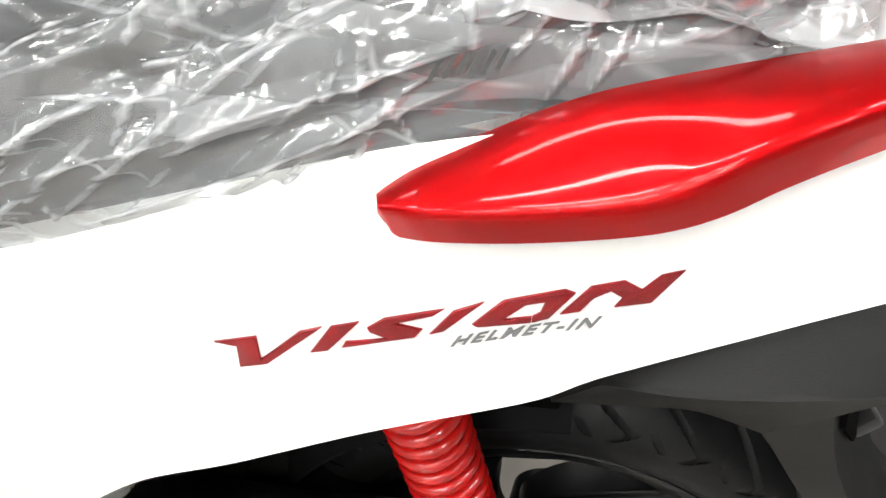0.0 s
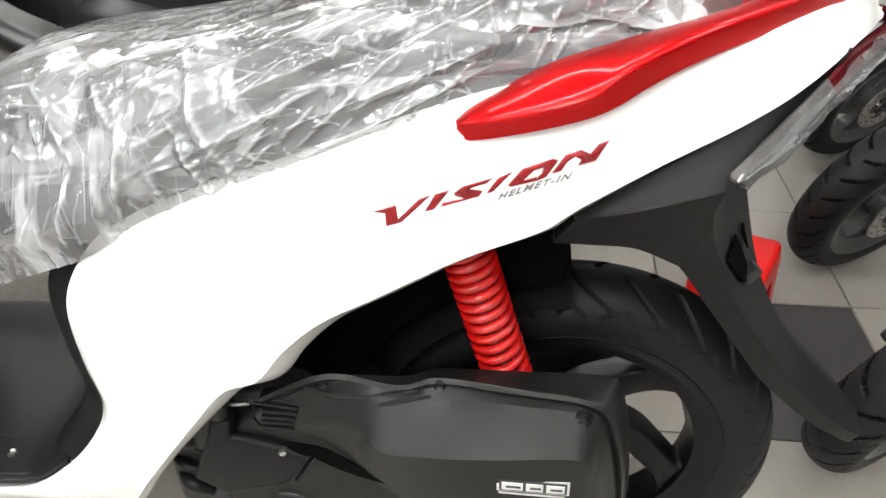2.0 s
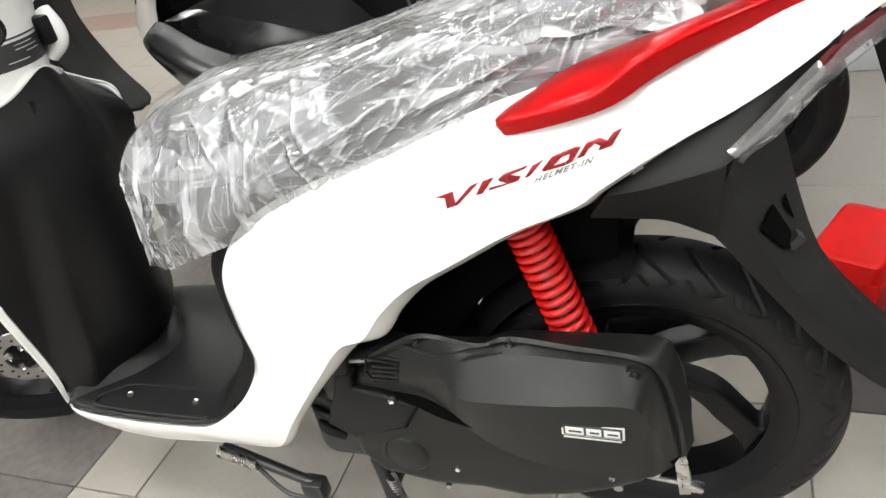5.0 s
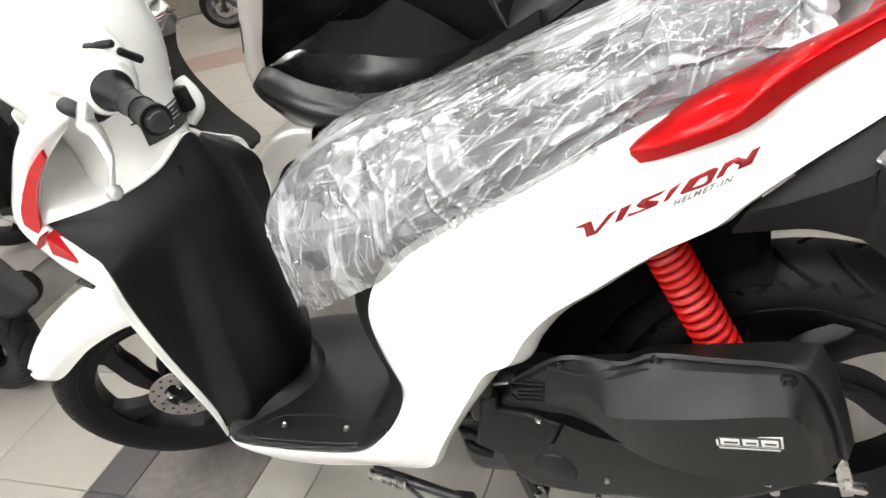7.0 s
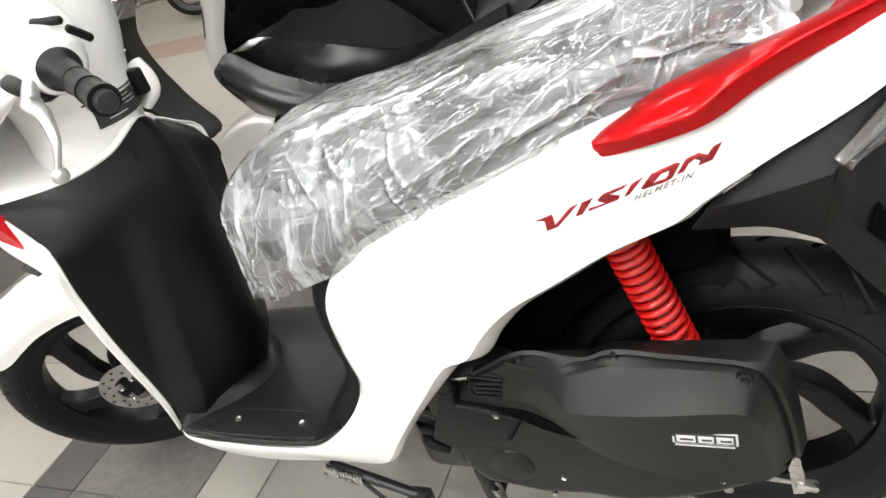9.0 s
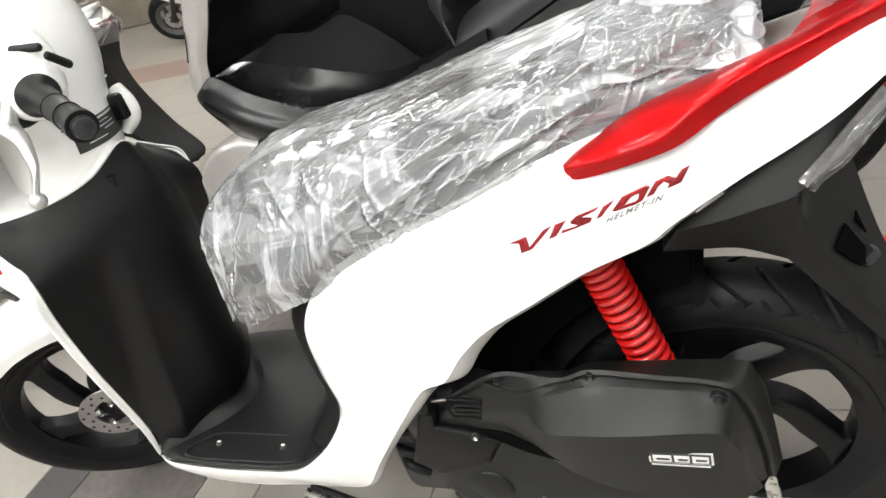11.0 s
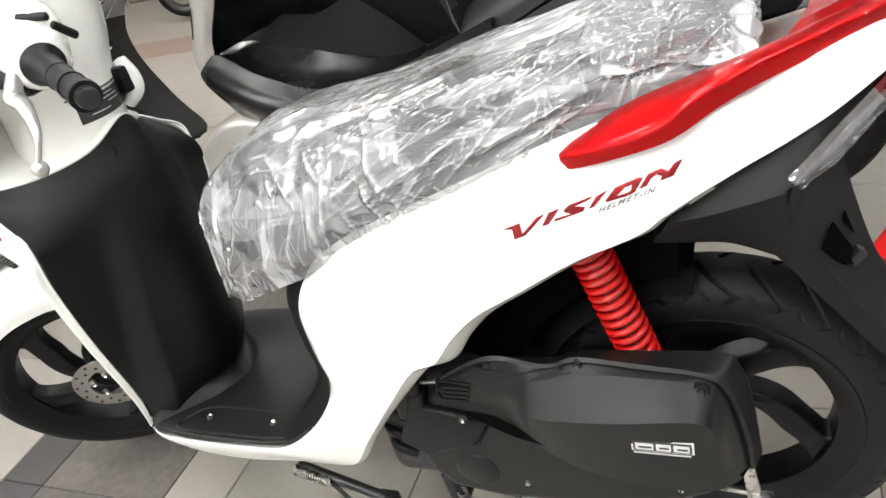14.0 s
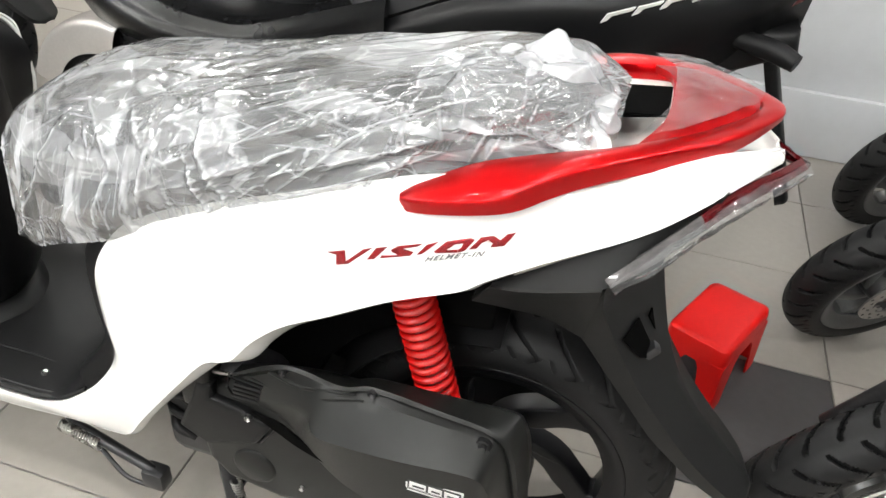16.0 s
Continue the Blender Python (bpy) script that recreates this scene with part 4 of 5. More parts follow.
part("crankcase", box(-0.50, -0.30, -0.13, 0.12, 0.19, 0.42, 0.03, 3), DARKMETAL, engine, "blackened engine block")
part("intake_box", box(-0.435, -0.385, -0.155, -0.10, 0.345, 0.43, 0.01, 3), COVER, engine)
# block filling the wheel arch; the arch's shade is put into its black
part("rear_arch_shade", prism([(-0.42, 0.25), (-0.268, 0.25), (-0.270, 0.36), (-0.247, 0.43), (-0.202, 0.485), (-0.142, 0.53), (-0.085, 0.548), (-0.025, 0.556), (-0.018, 0.66), (-0.36, 0.66)], -0.078, 0.078, 0.004), SHADEBLACK, scooter, "black block filling the arch before the rear wheel, coloured as its shade")
for z0, y0 in ((0.30, -0.09), (0.285, -0.075)):
    part("brake_cable", tube([(-0.52, y0, z0), (-0.44, y0 - 0.03, z0 - 0.01), (-0.38, y0 - 0.04, z0 - 0.035)], 0.006, 10, 6), DARKMETAL, engine)
part("bracket", box(-0.437, -0.418, -0.135, -0.12, 0.272, 0.284, 0.004), ALUM, engine)
for x0, z0, x1, z1, r in ((-0.50, 0.33, -0.42, 0.345, 0.010), (-0.50, 0.30, -0.43, 0.285, 0.007), (-0.47, 0.36, -0.43, 0.32, 0.008), (-0.49, 0.27, -0.44, 0.25, 0.009)):
    part("hose", tube([(x0, -0.10, z0), ((x0 + x1) / 2, -0.135, (z0 + z1) / 2 + 0.008), (x1, -0.13, z1)], r, 10, 5), BLACK, engine)
part("starter_lever", tube([(-0.40, -0.13, 0.40), (-0.385, -0.14, 0.415), (-0.36, -0.14, 0.42)], 0.003, 8, 4), CHROME, engine)
# drum brake arm and its adjuster
arm = part("brake_arm", prism([(0.0375, 0.2797), (0.052, 0.2927), (0.0585, 0.2452), (0.058, 0.2162), (0.044, 0.2128), (0.0403, 0.2474)], -0.131, -0.125, 0.002), CHROME, scooter, "zinc plated brake arm")
part("cable_bracket", prism([(-0.0229, 0.2666), (-0.0042, 0.2681), (0.026, 0.2822), (0.0307, 0.2708), (0.0155, 0.245), (-0.0087, 0.2414), (-0.022, 0.2252)], -0.127, -0.123, 0.0012), CHROME, arm)
part("adjuster_rod", tube([(-0.0032, -0.128, 0.2401), (0.0418, -0.128, 0.2348)], 0.003, 8), CHROME, arm)
part("wing_nut", moved(box(-0.014, 0.014, -0.008, 0.008, -0.005, 0.005, 0.003), Matrix.Translation((0.0603, -0.128, 0.2313)) @ pose(0, 0, 0, 0, 12, 0)), CHROME, arm)
part("clevis", moved(box(-0.012, 0.012, -0.009, 0.009, -0.008, 0.008, 0.003), Matrix.Translation((0.0091, -0.134, 0.2618)) @ pose(0, 0, 0, 0, 25, 0)), CHROME, arm)
part("cable_boot", tube([(-0.0032, -0.128, 0.2401), (-0.0265, -0.128, 0.2387), (-0.0425, -0.12, 0.2305)], [0.004, 0.006, 0.005], 10, 3), BLACK, arm)
part("case_bolt", tube([(-0.0363, -0.128, 0.2056), (-0.0363, -0.108, 0.2056)], [0.0065, 0.0065], 12), CHROME, arm)
muffler = part("muffler", tube([(-0.33, 0.15, 0.195), (-0.30, 0.15, 0.20), (-0.25, 0.15, 0.212), (0.05, 0.152, 0.275), (0.09, 0.152, 0.284), (0.105, 0.152, 0.287)], [0.02, 0.045, 0.058, 0.058, 0.05, 0.02], 28, 4), BLACK, scooter, "black exhaust muffler")
part("exhaust_pipe", tube([(-0.47, 0.08, 0.20), (-0.42, 0.13, 0.17), (-0.33, 0.15, 0.195)], 0.016, 14, 5), DARKMETAL, muffler)
# stands
ss = part("side_stand", tube([(-0.70, -0.12, 0.168), (-0.64, -0.125, 0.153), (-0.55, -0.13, 0.126), (-0.535, -0.13, 0.11)], [0.010, 0.010, 0.009, 0.012], 12, 4), DARKMETAL, scooter, "folded black side stand")
part("stand_foot", box(-0.555, -0.515, -0.145, -0.115, 0.088, 0.128, 0.006), DARKMETAL, ss)
part("stand_loop", tube([(-0.64, -0.13, 0.144), (-0.59, -0.14, 0.098), (-0.545, -0.14, 0.09)], 0.004, 8, 5), DARKMETAL, ss)
sp = [(-0.700 + 0.07 * k / 160, -0.134 + 0.0085 * math.cos(k * math.pi / 5), 0.172 - 0.022 * k / 160 + 0.0085 * math.sin(k * math.pi / 5)) for k in range(161)]
part("return_spring", tube(sp, 0.0022, 6), CHROME, ss, "plated return spring")
cs = part("centre_stand", tube([(-0.42, -0.10, 0.17), (-0.39, -0.13, 0.08), (-0.37, -0.16, 0.013)], 0.012, 12, 4), DARKMETAL, scooter, "black tubular centre stand")
part("stand_leg", tube([(-0.42, 0.10, 0.17), (-0.39, 0.13, 0.08), (-0.37, 0.16, 0.013)], 0.012, 12, 4), DARKMETAL, cs)
part("cross_tube", tube([(-0.40, -0.115, 0.115), (-0.40, 0.115, 0.115)], 0.010, 12), DARKMETAL, cs)
sp = [(-0.395 + 0.01 * k / 160 + 0.008 * math.cos(k * math.pi / 5), -0.115 + 0.008 * math.sin(k * math.pi / 5), 0.145 - 0.09 * k / 160) for k in range(161)]
part("return_spring", tube(sp, 0.0018, 6), CHROME, cs, "plated return spring")

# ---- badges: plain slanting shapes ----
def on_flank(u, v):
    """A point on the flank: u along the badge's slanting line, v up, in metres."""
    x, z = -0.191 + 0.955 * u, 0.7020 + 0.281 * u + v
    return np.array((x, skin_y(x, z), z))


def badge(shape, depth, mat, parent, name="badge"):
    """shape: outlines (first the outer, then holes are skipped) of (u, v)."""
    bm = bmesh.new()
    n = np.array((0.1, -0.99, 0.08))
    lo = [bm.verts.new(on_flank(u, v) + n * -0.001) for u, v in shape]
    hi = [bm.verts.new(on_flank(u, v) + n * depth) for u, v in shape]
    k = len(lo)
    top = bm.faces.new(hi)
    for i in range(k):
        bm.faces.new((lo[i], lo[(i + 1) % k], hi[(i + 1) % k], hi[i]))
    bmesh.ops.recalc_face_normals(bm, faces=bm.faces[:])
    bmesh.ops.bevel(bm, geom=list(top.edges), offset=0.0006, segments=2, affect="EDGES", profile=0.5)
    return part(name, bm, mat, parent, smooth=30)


# ---- seat and its polythene cover ----
SEC = [(-0.702, 0.05, 0.585, 0.632), (-0.695, 0.085, 0.560, 0.668), (-0.672, 0.116, 0.553, 0.716), (-0.630, 0.134, 0.556, 0.752), (-0.58, 0.145, 0.578, 0.775), (-0.53, 0.153, 0.600, 0.785), (-0.48, 0.157, 0.622, 0.790), (-0.37, 0.160, 0.686, 0.804),
       (-0.27, 0.160, 0.726, 0.828), (-0.17, 0.148, 0.762, 0.847), (-0.08, 0.124, 0.790, 0.870), (0.0, 0.112, 0.812, 0.876), (0.04, 0.096, 0.826, 0.864), (0.068, 0.07, 0.834, 0.850)]


def hull(nu, nv):
    """The bag's stretched form, hem to hem."""
    rows = []
    for x, w, zl, zt in SEC:
        h = zt - zl
        half = [(-w, zl), (-w * 0.99, zl + 0.3 * h), (-w * 0.93, zl + 0.66 * h), (-w * 0.74, zl + 0.92 * h), (-w * 0.38, zt - 0.003)]
        rows.append([(x, y, z) for y, z in half] + [(x, 0, zt)] + [(x, -y, z) for y, z in half[::-1]])
    return surface(rows, nu, nv)


SEATSEC = [(-0.672, 0.06, 0.60, 0.645), (-0.64, 0.098, 0.60, 0.705), (-0.58, 0.120, 0.615, 0.742), (-0.48, 0.134, 0.645, 0.762), (-0.37, 0.140, 0.69, 0.776), (-0.29, 0.142, 0.72, 0.792), (-0.26, 0.14, 0.73, 0.812), (-0.17, 0.135, 0.762, 0.828), (-0.08, 0.12, 0.79, 0.84), (0.0, 0.10, 0.81, 0.845), (0.04, 0.07, 0.825, 0.84)]
rows = []
for x, w, zl, zt in SEATSEC:
    h = zt - zl
    half = [(-w * 0.96, zl), (-w, zl + 0.4 * h), (-w * 0.96, zl + 0.75 * h), (-w * 0.7, zl + 0.97 * h), (-w * 0.35, zt)]
    rows.append([(x, y, z) for y, z in half] + [(x, 0, zt - 0.003)] + [(x, -y, z) for y, z in half[::-1]])
part("seat", grid_mesh(surface(rows, 40, 60), cap=True), SEAT, scooter, "black vinyl dual seat")

# ---- handlebar, turned to the left ----
bars = new("handlebar")
bars.parent = scooter
NECK = ((0.735, 0.072, 0.062, -0.014), (0.745, 0.086, 0.074, -0.013), (0.79, 0.088, 0.076, -0.010), (0.82, 0.090, 0.078, -0.004), (0.848, 0.091, 0.080, -0.002), (0.880, 0.095, 0.085, -0.002), (0.924, 0.115, 0.095, -0.008), (0.97, 0.130, 0.10, -0.016), (1.02, 0.135, 0.10, -0.030), (1.06, 0.12, 0.09, -0.045), (1.09, 0.08, 0.06, -0.06), (1.10, 0.03, 0.02, -0.07))


def neck_ring(z, r1, r2, dx, grow=1.0):
    ring = []
    for k in range(60):
        a = 2 * math.pi * k / 60
        ring.append((grow * r1 * math.copysign(abs(math.cos(a)) ** 0.8, math.cos(a)) + dx, grow * r2 * math.copysign(abs(math.sin(a)) ** 0.8, math.sin(a)), z))
    return ring


rings = [neck_ring(*r) for r in NECK]
HB = Matrix.Translation((-0.935, 0, 0)) @ pose(0, 0, 0, 0, 0, STEER)
g = np.array([catmull([r[k] for r in rings], 60) for k in range(60)]).transpose(1, 0, 2)
cowl = part("handlebar_cowl", moved(grid_mesh(g, close_u=True, cap=True), HB), WHITE, bars, "glossy white handlebar cover")
band = np.array([neck_ring(z, r1, r2, dx, 1.018) for z, r1, r2, dx in ((0.816, 0.0898, 0.0778, -0.005), (0.835, 0.0906, 0.079, -0.003), (0.852, 0.0912, 0.0804, -0.002))])
part("caution_label", moved(thicken(grid_mesh(np.concatenate([band[:, 48:60], band[:, :2]], axis=1)), 0.0006), HB), DARKINK, cowl, "black caution label with unreadable print")
for z, i0, i1 in ((0.847, 52, 57), (0.841, 52, 58), (0.835, 54, 58), (0.826, 50, 55)):
    bar = np.array([neck_ring(zz, 0.0906, 0.079, -0.003, 1.032) for zz in (z - 0.0006, z + 0.0006)])
    part("print_bar", moved(thicken(grid_mesh(bar[:, i0:i1]), 0.0004), HB), SILVERINK, cowl)
part("neck_seam", moved(tube(neck_ring(0.857, 0.0917, 0.081, -0.002, 1.008)[47:], 0.0014, 6), HB), DARKINK, cowl)
part("cowl_arm", tube([(-0.93, -0.04, 0.965), (-0.83, -0.10, 0.962), (-0.735, -0.165, 0.952), (-0.714, -0.181, 0.949)], [0.075, 0.058, 0.038, 0.0255], 24, 6), WHITE, cowl)
part("cowl_arm", tube([(-0.95, 0.03, 0.965), (-1.02, 0.14, 0.955), (-1.06, 0.20, 0.945)], [0.07, 0.05, 0.036], 24, 6), WHITE, cowl)
gd = np.array((0.113, -0.064, -0.024))
g0 = np.array((-0.702, -0.190, 0.952))
grip = part("grip", tube([g0, g0 + gd * 0.03, g0 + gd * 0.1, g0 + gd * 0.5, g0 + gd * 0.9, g0 + gd * 0.93, g0 + gd], [0.0255, 0.0255, 0.0180, 0.0155, 0.0152, 0.0178, 0.0178], 28), BLACK, bars, "black rubber handlebar grip")
part("bar_end", tube([g0 + gd * 1.0, g0 + gd * 1.07, g0 + gd * 1.09], [0.013, 0.012, 0.008], 20), DARKMETAL, grip)
for k in (0.42, 0.7):
    part("grip_ring", tube([g0 + gd * k, g0 + gd * (k + 0.012)], [0.0167, 0.0167], 28), BLACK, grip)
part("brake_lever", tube([(-0.749, -0.190, 0.951), (-0.755, -0.20, 0.935), (-0.754, -0.208, 0.922), (-0.736, -0.216, 0.913), (-0.722, -0.228, 0.895), (-0.717, -0.238, 0.878), (-0.725, -0.25, 0.850)], [0.013, 0.014, 0.013, 0.010, 0.0075, 0.0065, 0.006], 14, 6, 0.7), ALUM, bars, "polished aluminium brake lever")
bm = bmesh.new()
bmesh.ops.create_uvsphere(bm, u_segments=16, v_segments=10, radius=0.0105, matrix=Matrix.Translation((-0.723, -0.25, 0.847)))
part("lever_ball", bm, ALUM, bars)
part("lever_bracket", box(-0.80, -0.755, -0.185, -0.150, 0.912, 0.945, 0.008), BLACK, bars)
part("throttle_grip", tube([(-1.06, 0.20, 0.945), (-1.10, 0.27, 0.935), (-1.13, 0.32, 0.925)], [0.022, 0.017, 0.017], 20), BLACK, bars)
for x, y, z, r, w in ((-0.741, -0.140, 0.996, -15, 0.030), (-0.689, -0.150, 0.977, -75, 0.024), (-0.816, -0.150, 0.981, 70, 0.016)):
    part("switch", moved(box(-w * 0.7, w * 0.7, -0.005, 0.005, -0.005, 0.005, 0.004, 3), Matrix.Translation((x, y, z)) @ pose(0, 0, 0, 35, -r * 0.6, -r)), BLACK, bars)
part("lever_opening", tube([(-0.850, -0.152, 0.940), (-0.815, -0.168, 0.941), (-0.775, -0.182, 0.936), (-0.752, -0.186, 0.929)], [0.006, 0.016, 0.018, 0.008], 14, 5, 0.7), BLACK, bars, "dark opening round the lever pivot")
part("right_lever_cover", tube([(-0.865, 0.075, 0.870), (-0.850, 0.068, 0.845), (-0.848, 0.062, 0.825), (-0.865, 0.055, 0.805)], [0.012, 0.015, 0.014, 0.009], 16, 5), WHITE, bars)
part("right_switch", box(-0.862, -0.835, 0.035, 0.055, 0.828, 0.870, 0.006), BLACK, bars)

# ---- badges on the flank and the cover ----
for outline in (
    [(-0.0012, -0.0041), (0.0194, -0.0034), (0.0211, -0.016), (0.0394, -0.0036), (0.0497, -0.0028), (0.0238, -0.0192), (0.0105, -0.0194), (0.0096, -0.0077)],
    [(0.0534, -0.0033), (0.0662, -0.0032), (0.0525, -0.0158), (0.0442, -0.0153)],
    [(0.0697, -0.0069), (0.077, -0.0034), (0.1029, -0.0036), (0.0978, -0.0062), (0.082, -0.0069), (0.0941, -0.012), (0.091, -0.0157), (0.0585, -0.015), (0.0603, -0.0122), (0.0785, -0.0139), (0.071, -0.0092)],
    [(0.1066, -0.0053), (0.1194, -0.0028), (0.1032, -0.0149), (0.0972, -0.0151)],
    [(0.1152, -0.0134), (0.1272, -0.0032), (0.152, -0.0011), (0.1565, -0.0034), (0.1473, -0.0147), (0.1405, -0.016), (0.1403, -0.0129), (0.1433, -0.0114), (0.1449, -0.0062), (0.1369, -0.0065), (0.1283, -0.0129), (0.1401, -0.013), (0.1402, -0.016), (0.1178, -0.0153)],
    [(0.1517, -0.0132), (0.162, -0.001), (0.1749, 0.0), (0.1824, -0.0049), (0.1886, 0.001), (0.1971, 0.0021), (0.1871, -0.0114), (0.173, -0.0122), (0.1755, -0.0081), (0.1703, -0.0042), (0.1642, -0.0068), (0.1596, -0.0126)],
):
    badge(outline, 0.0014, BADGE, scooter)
font = bpy.data.curves.new("model_lettering", "FONT")
font.body, font.size, font.shear, font.extrude = "HELMET-IN", 0.0072, 0.45, 0.0002
font.space_character = 1.25
font.offset = 0.00018
tob = bpy.data.objects.new("tmp_text", font)
tm = bpy.data.meshes.new_from_object(tob)
bpy.data.objects.remove(tob)
bm = bmesh.new()
bm.from_mesh(tm)
for v in bm.verts:
    p = on_flank(0.1065 + v.co.x * 1.40, -0.0235 + v.co.y + 0.05 * v.co.x)
    v.co = (p[0], p[1] - 0.0008 - v.co.z, p[2])
part("lettering", bm, GREYINK, scooter, "thin grey printed lettering", smooth=0, fix=False)
# plain silver mark on the belt cover
def mark(x0, x1, z0, z1, mat, y=-0.2105):
    return part("cover_mark", box(x0, x1, y - 0.0012, y, z0, z1, 0.0004), mat, cover, smooth=0)


mark(-0.082, -0.010, 0.398, 0.4175, SILVERINK)
mark(-0.0795, -0.0125, 0.4000, 0.4155, DARKINK, -0.2115)
for x0, x1, z0, z1 in ((-0.077, -0.056, 0.4025, 0.413), (-0.053, -0.036, 0.4025, 0.413), (-0.033, -0.015, 0.4025, 0.413)):
    mark(x0, x1, z0, z1, SILVERINK, -0.2125)
    mark(x0 + 0.004, x1 - 0.002, (z0 + z1) / 2 - 0.0012, (z0 + z1) / 2 + 0.0012, DARKINK, -0.2135)
mark(-0.080, -0.014, 0.3935, 0.3955, SILVERINK)

# ---- polythene over the seat ----
def around(g):
    """Distance round the bag from its near hem."""
    d = np.linalg.norm(np.diff(g, axis=1), axis=2)
    return np.concatenate([np.zeros((g.shape[0], 1)), np.cumsum(d, axis=1)], axis=1)


def fold_up(g, folds, calm=0.0, puffs=()):
    """Raises straight sharp folds: (x, round, degrees, half length, half width, height)."""
    n = np.cross(np.gradient(g, axis=1), np.gradient(g, axis=0))
    n /= np.linalg.norm(n, axis=2)[:, :, None] + 1e-12
    if n[g.shape[0] // 2, g.shape[1] // 2, 2] < 0:
        n = -n
    x, w = g[:, :, 0], around(g)
    k = np.zeros(x.shape)
    for cx, cw, turn, long, wide, high in folds:
        c, s = math.cos(radians(turn)), math.sin(radians(turn))
        along = np.clip(1.25 - 1.25 * np.abs((x - cx) * c + (w - cw) * s) / long, 0, 1)
        k += high * along * np.clip(1 - np.abs((w - cw) * c - (x - cx) * s) / (wide * (0.3 + 0.7 * along)), 0, 1)
    for cx, cw, rx, rw, high in puffs:
        k += high * np.exp(-((x - cx) / rx) ** 2 - ((w - cw) / rw) ** 2)
    k *= 1 - calm * np.clip((w - 0.125) / 0.07, 0, 1)
    return g + n * k[:, :, None]


rnd = random.Random(7)
FOLDS = [(-0.335, 0.065, -69, 0.085, 0.013, 0.011), (-0.352, 0.125, 10, 0.075, 0.012, 0.008), (-0.430, 0.115, -62, 0.06, 0.012, 0.009), (-0.480, 0.120, -62, 0.05, 0.012, 0.008),
         (-0.418, 0.060, 75, 0.06, 0.010, 0.008), (-0.578, 0.100, 61, 0.10, 0.014, 0.010), (-0.210, 0.035, 1, 0.15, 0.010, 0.006), (-0.170, 0.014, 7, 0.09, 0.009, 0.006),
         (-0.348, 0.030, -70, 0.05, 0.010, 0.008), (-0.479, 0.055, 75, 0.05, 0.012, 0.009), (-0.250, 0.075, 3, 0.16, 0.016, 0.007), (-0.20, 0.110, 4, 0.20, 0.020, 0.008)]
for k in range(75):
    b = 0.006 + 0.014 * rnd.random() ** 2
    FOLDS.append((rnd.uniform(-0.70, -0.31), rnd.uniform(0.0, 0.52), rnd.gauss(92, 26), rnd.uniform(0.02, 0.075), b, b * rnd.uniform(0.15, 0.36) * rnd.choice((1, 1, 1, -1))))
for k in range(30):
    b = 0.004 + 0.008 * rnd.random() ** 2
    FOLDS.append((rnd.uniform(-0.66, -0.30), rnd.uniform(0.0, 0.40), rnd.uniform(-20, 60), rnd.uniform(0.015, 0.05), b, b * rnd.uniform(0.2, 0.42)))
for k in range(80):
    b = 0.005 + 0.013 * rnd.random() ** 2
    FOLDS.append((rnd.uniform(-0.40, 0.07), rnd.uniform(0.02, 0.50), rnd.gauss(5, 9), rnd.uniform(0.03, 0.15), b, b * rnd.uniform(0.2, 0.55) * rnd.choice((1, 1, -1))))
for k in range(22):
    b = 0.003 + 0.007 * rnd.random() ** 2
    FOLDS.append((rnd.uniform(-0.34, 0.06), rnd.uniform(0.02, 0.45), rnd.choice((50, 66, -40, 100)) + rnd.gauss(0, 8), rnd.uniform(0.012, 0.04), b, b * rnd.uniform(0.3, 0.6)))
for k in range(60):
    b = 0.003 + 0.009 * rnd.random() ** 2
    FOLDS.append((rnd.uniform(-0.34, 0.07), rnd.uniform(0.0, 0.15), rnd.gauss(8, 16), rnd.uniform(0.02, 0.09), b, b * rnd.uniform(0.3, 0.65) * rnd.choice((1, 1, -1))))
for k in range(60):
    b = 0.003 + 0.006 * rnd.random() ** 2
    FOLDS.append((rnd.uniform(-0.34, 0.06), rnd.uniform(0.0, 0.15), rnd.choice((55, 70, -35, 105)) + rnd.gauss(0, 10), rnd.uniform(0.012, 0.035), b, b * rnd.uniform(0.3, 0.6)))
for k in range(60):
    b = 0.003 + 0.006 * rnd.random() ** 2
    FOLDS.append((rnd.uniform(-0.70, -0.36), rnd.uniform(0.0, 0.13), rnd.gauss(88, 24), rnd.uniform(0.012, 0.05), b, b * rnd.uniform(0.3, 0.6)))
bag = part("plastic_cover", grid_mesh(fold_up(hull(360, 500), FOLDS, 0.7, ((-0.468, 0.040, 0.034, 0.034, 0.020), (-0.398, 0.052, 0.030, 0.034, 0.016), (-0.535, 0.045, 0.030, 0.036, 0.016), (-0.34, 0.060, 0.022, 0.04, 0.010), (-0.605, 0.06, 0.03, 0.045, 0.014)))), FILM, None, smooth=14)
tagged(bag, "crinkled clear polythene bag pulled over the scooter seat", "plastic bag")
# the bag's gathered end stands up at the tail
rows = []
for k in range(7):
    a = k / 6
    s = math.sin(math.pi * a)
    rows.append([(-0.140 + 0.200 * a + 0.006 * math.sin(b * 2.1 + k), -0.12 + 0.16 * b / 12, 0.820 + 0.022 * a + (0.010 + 0.054 * math.sin(math.pi * b / 12)) * s + 0.004 * math.sin(b * 1.7 + k * 1.9)) for b in range(13)])
rnd = random.Random(11)
folds = []
for k in range(60):
    b = 0.009 + 0.026 * rnd.random() ** 1.5
    folds.append((rnd.uniform(-0.15, 0.07), rnd.uniform(0.0, 0.24), rnd.uniform(0, 180), rnd.uniform(0.025, 0.10), b, b * rnd.uniform(0.25, 0.6) * rnd.choice((1, 1, -1))))
part("gathered_end", grid_mesh(fold_up(surface(rows, 190, 170), folds)), FILMEND, bag, "bunched milky end of the polythene", smooth=14)
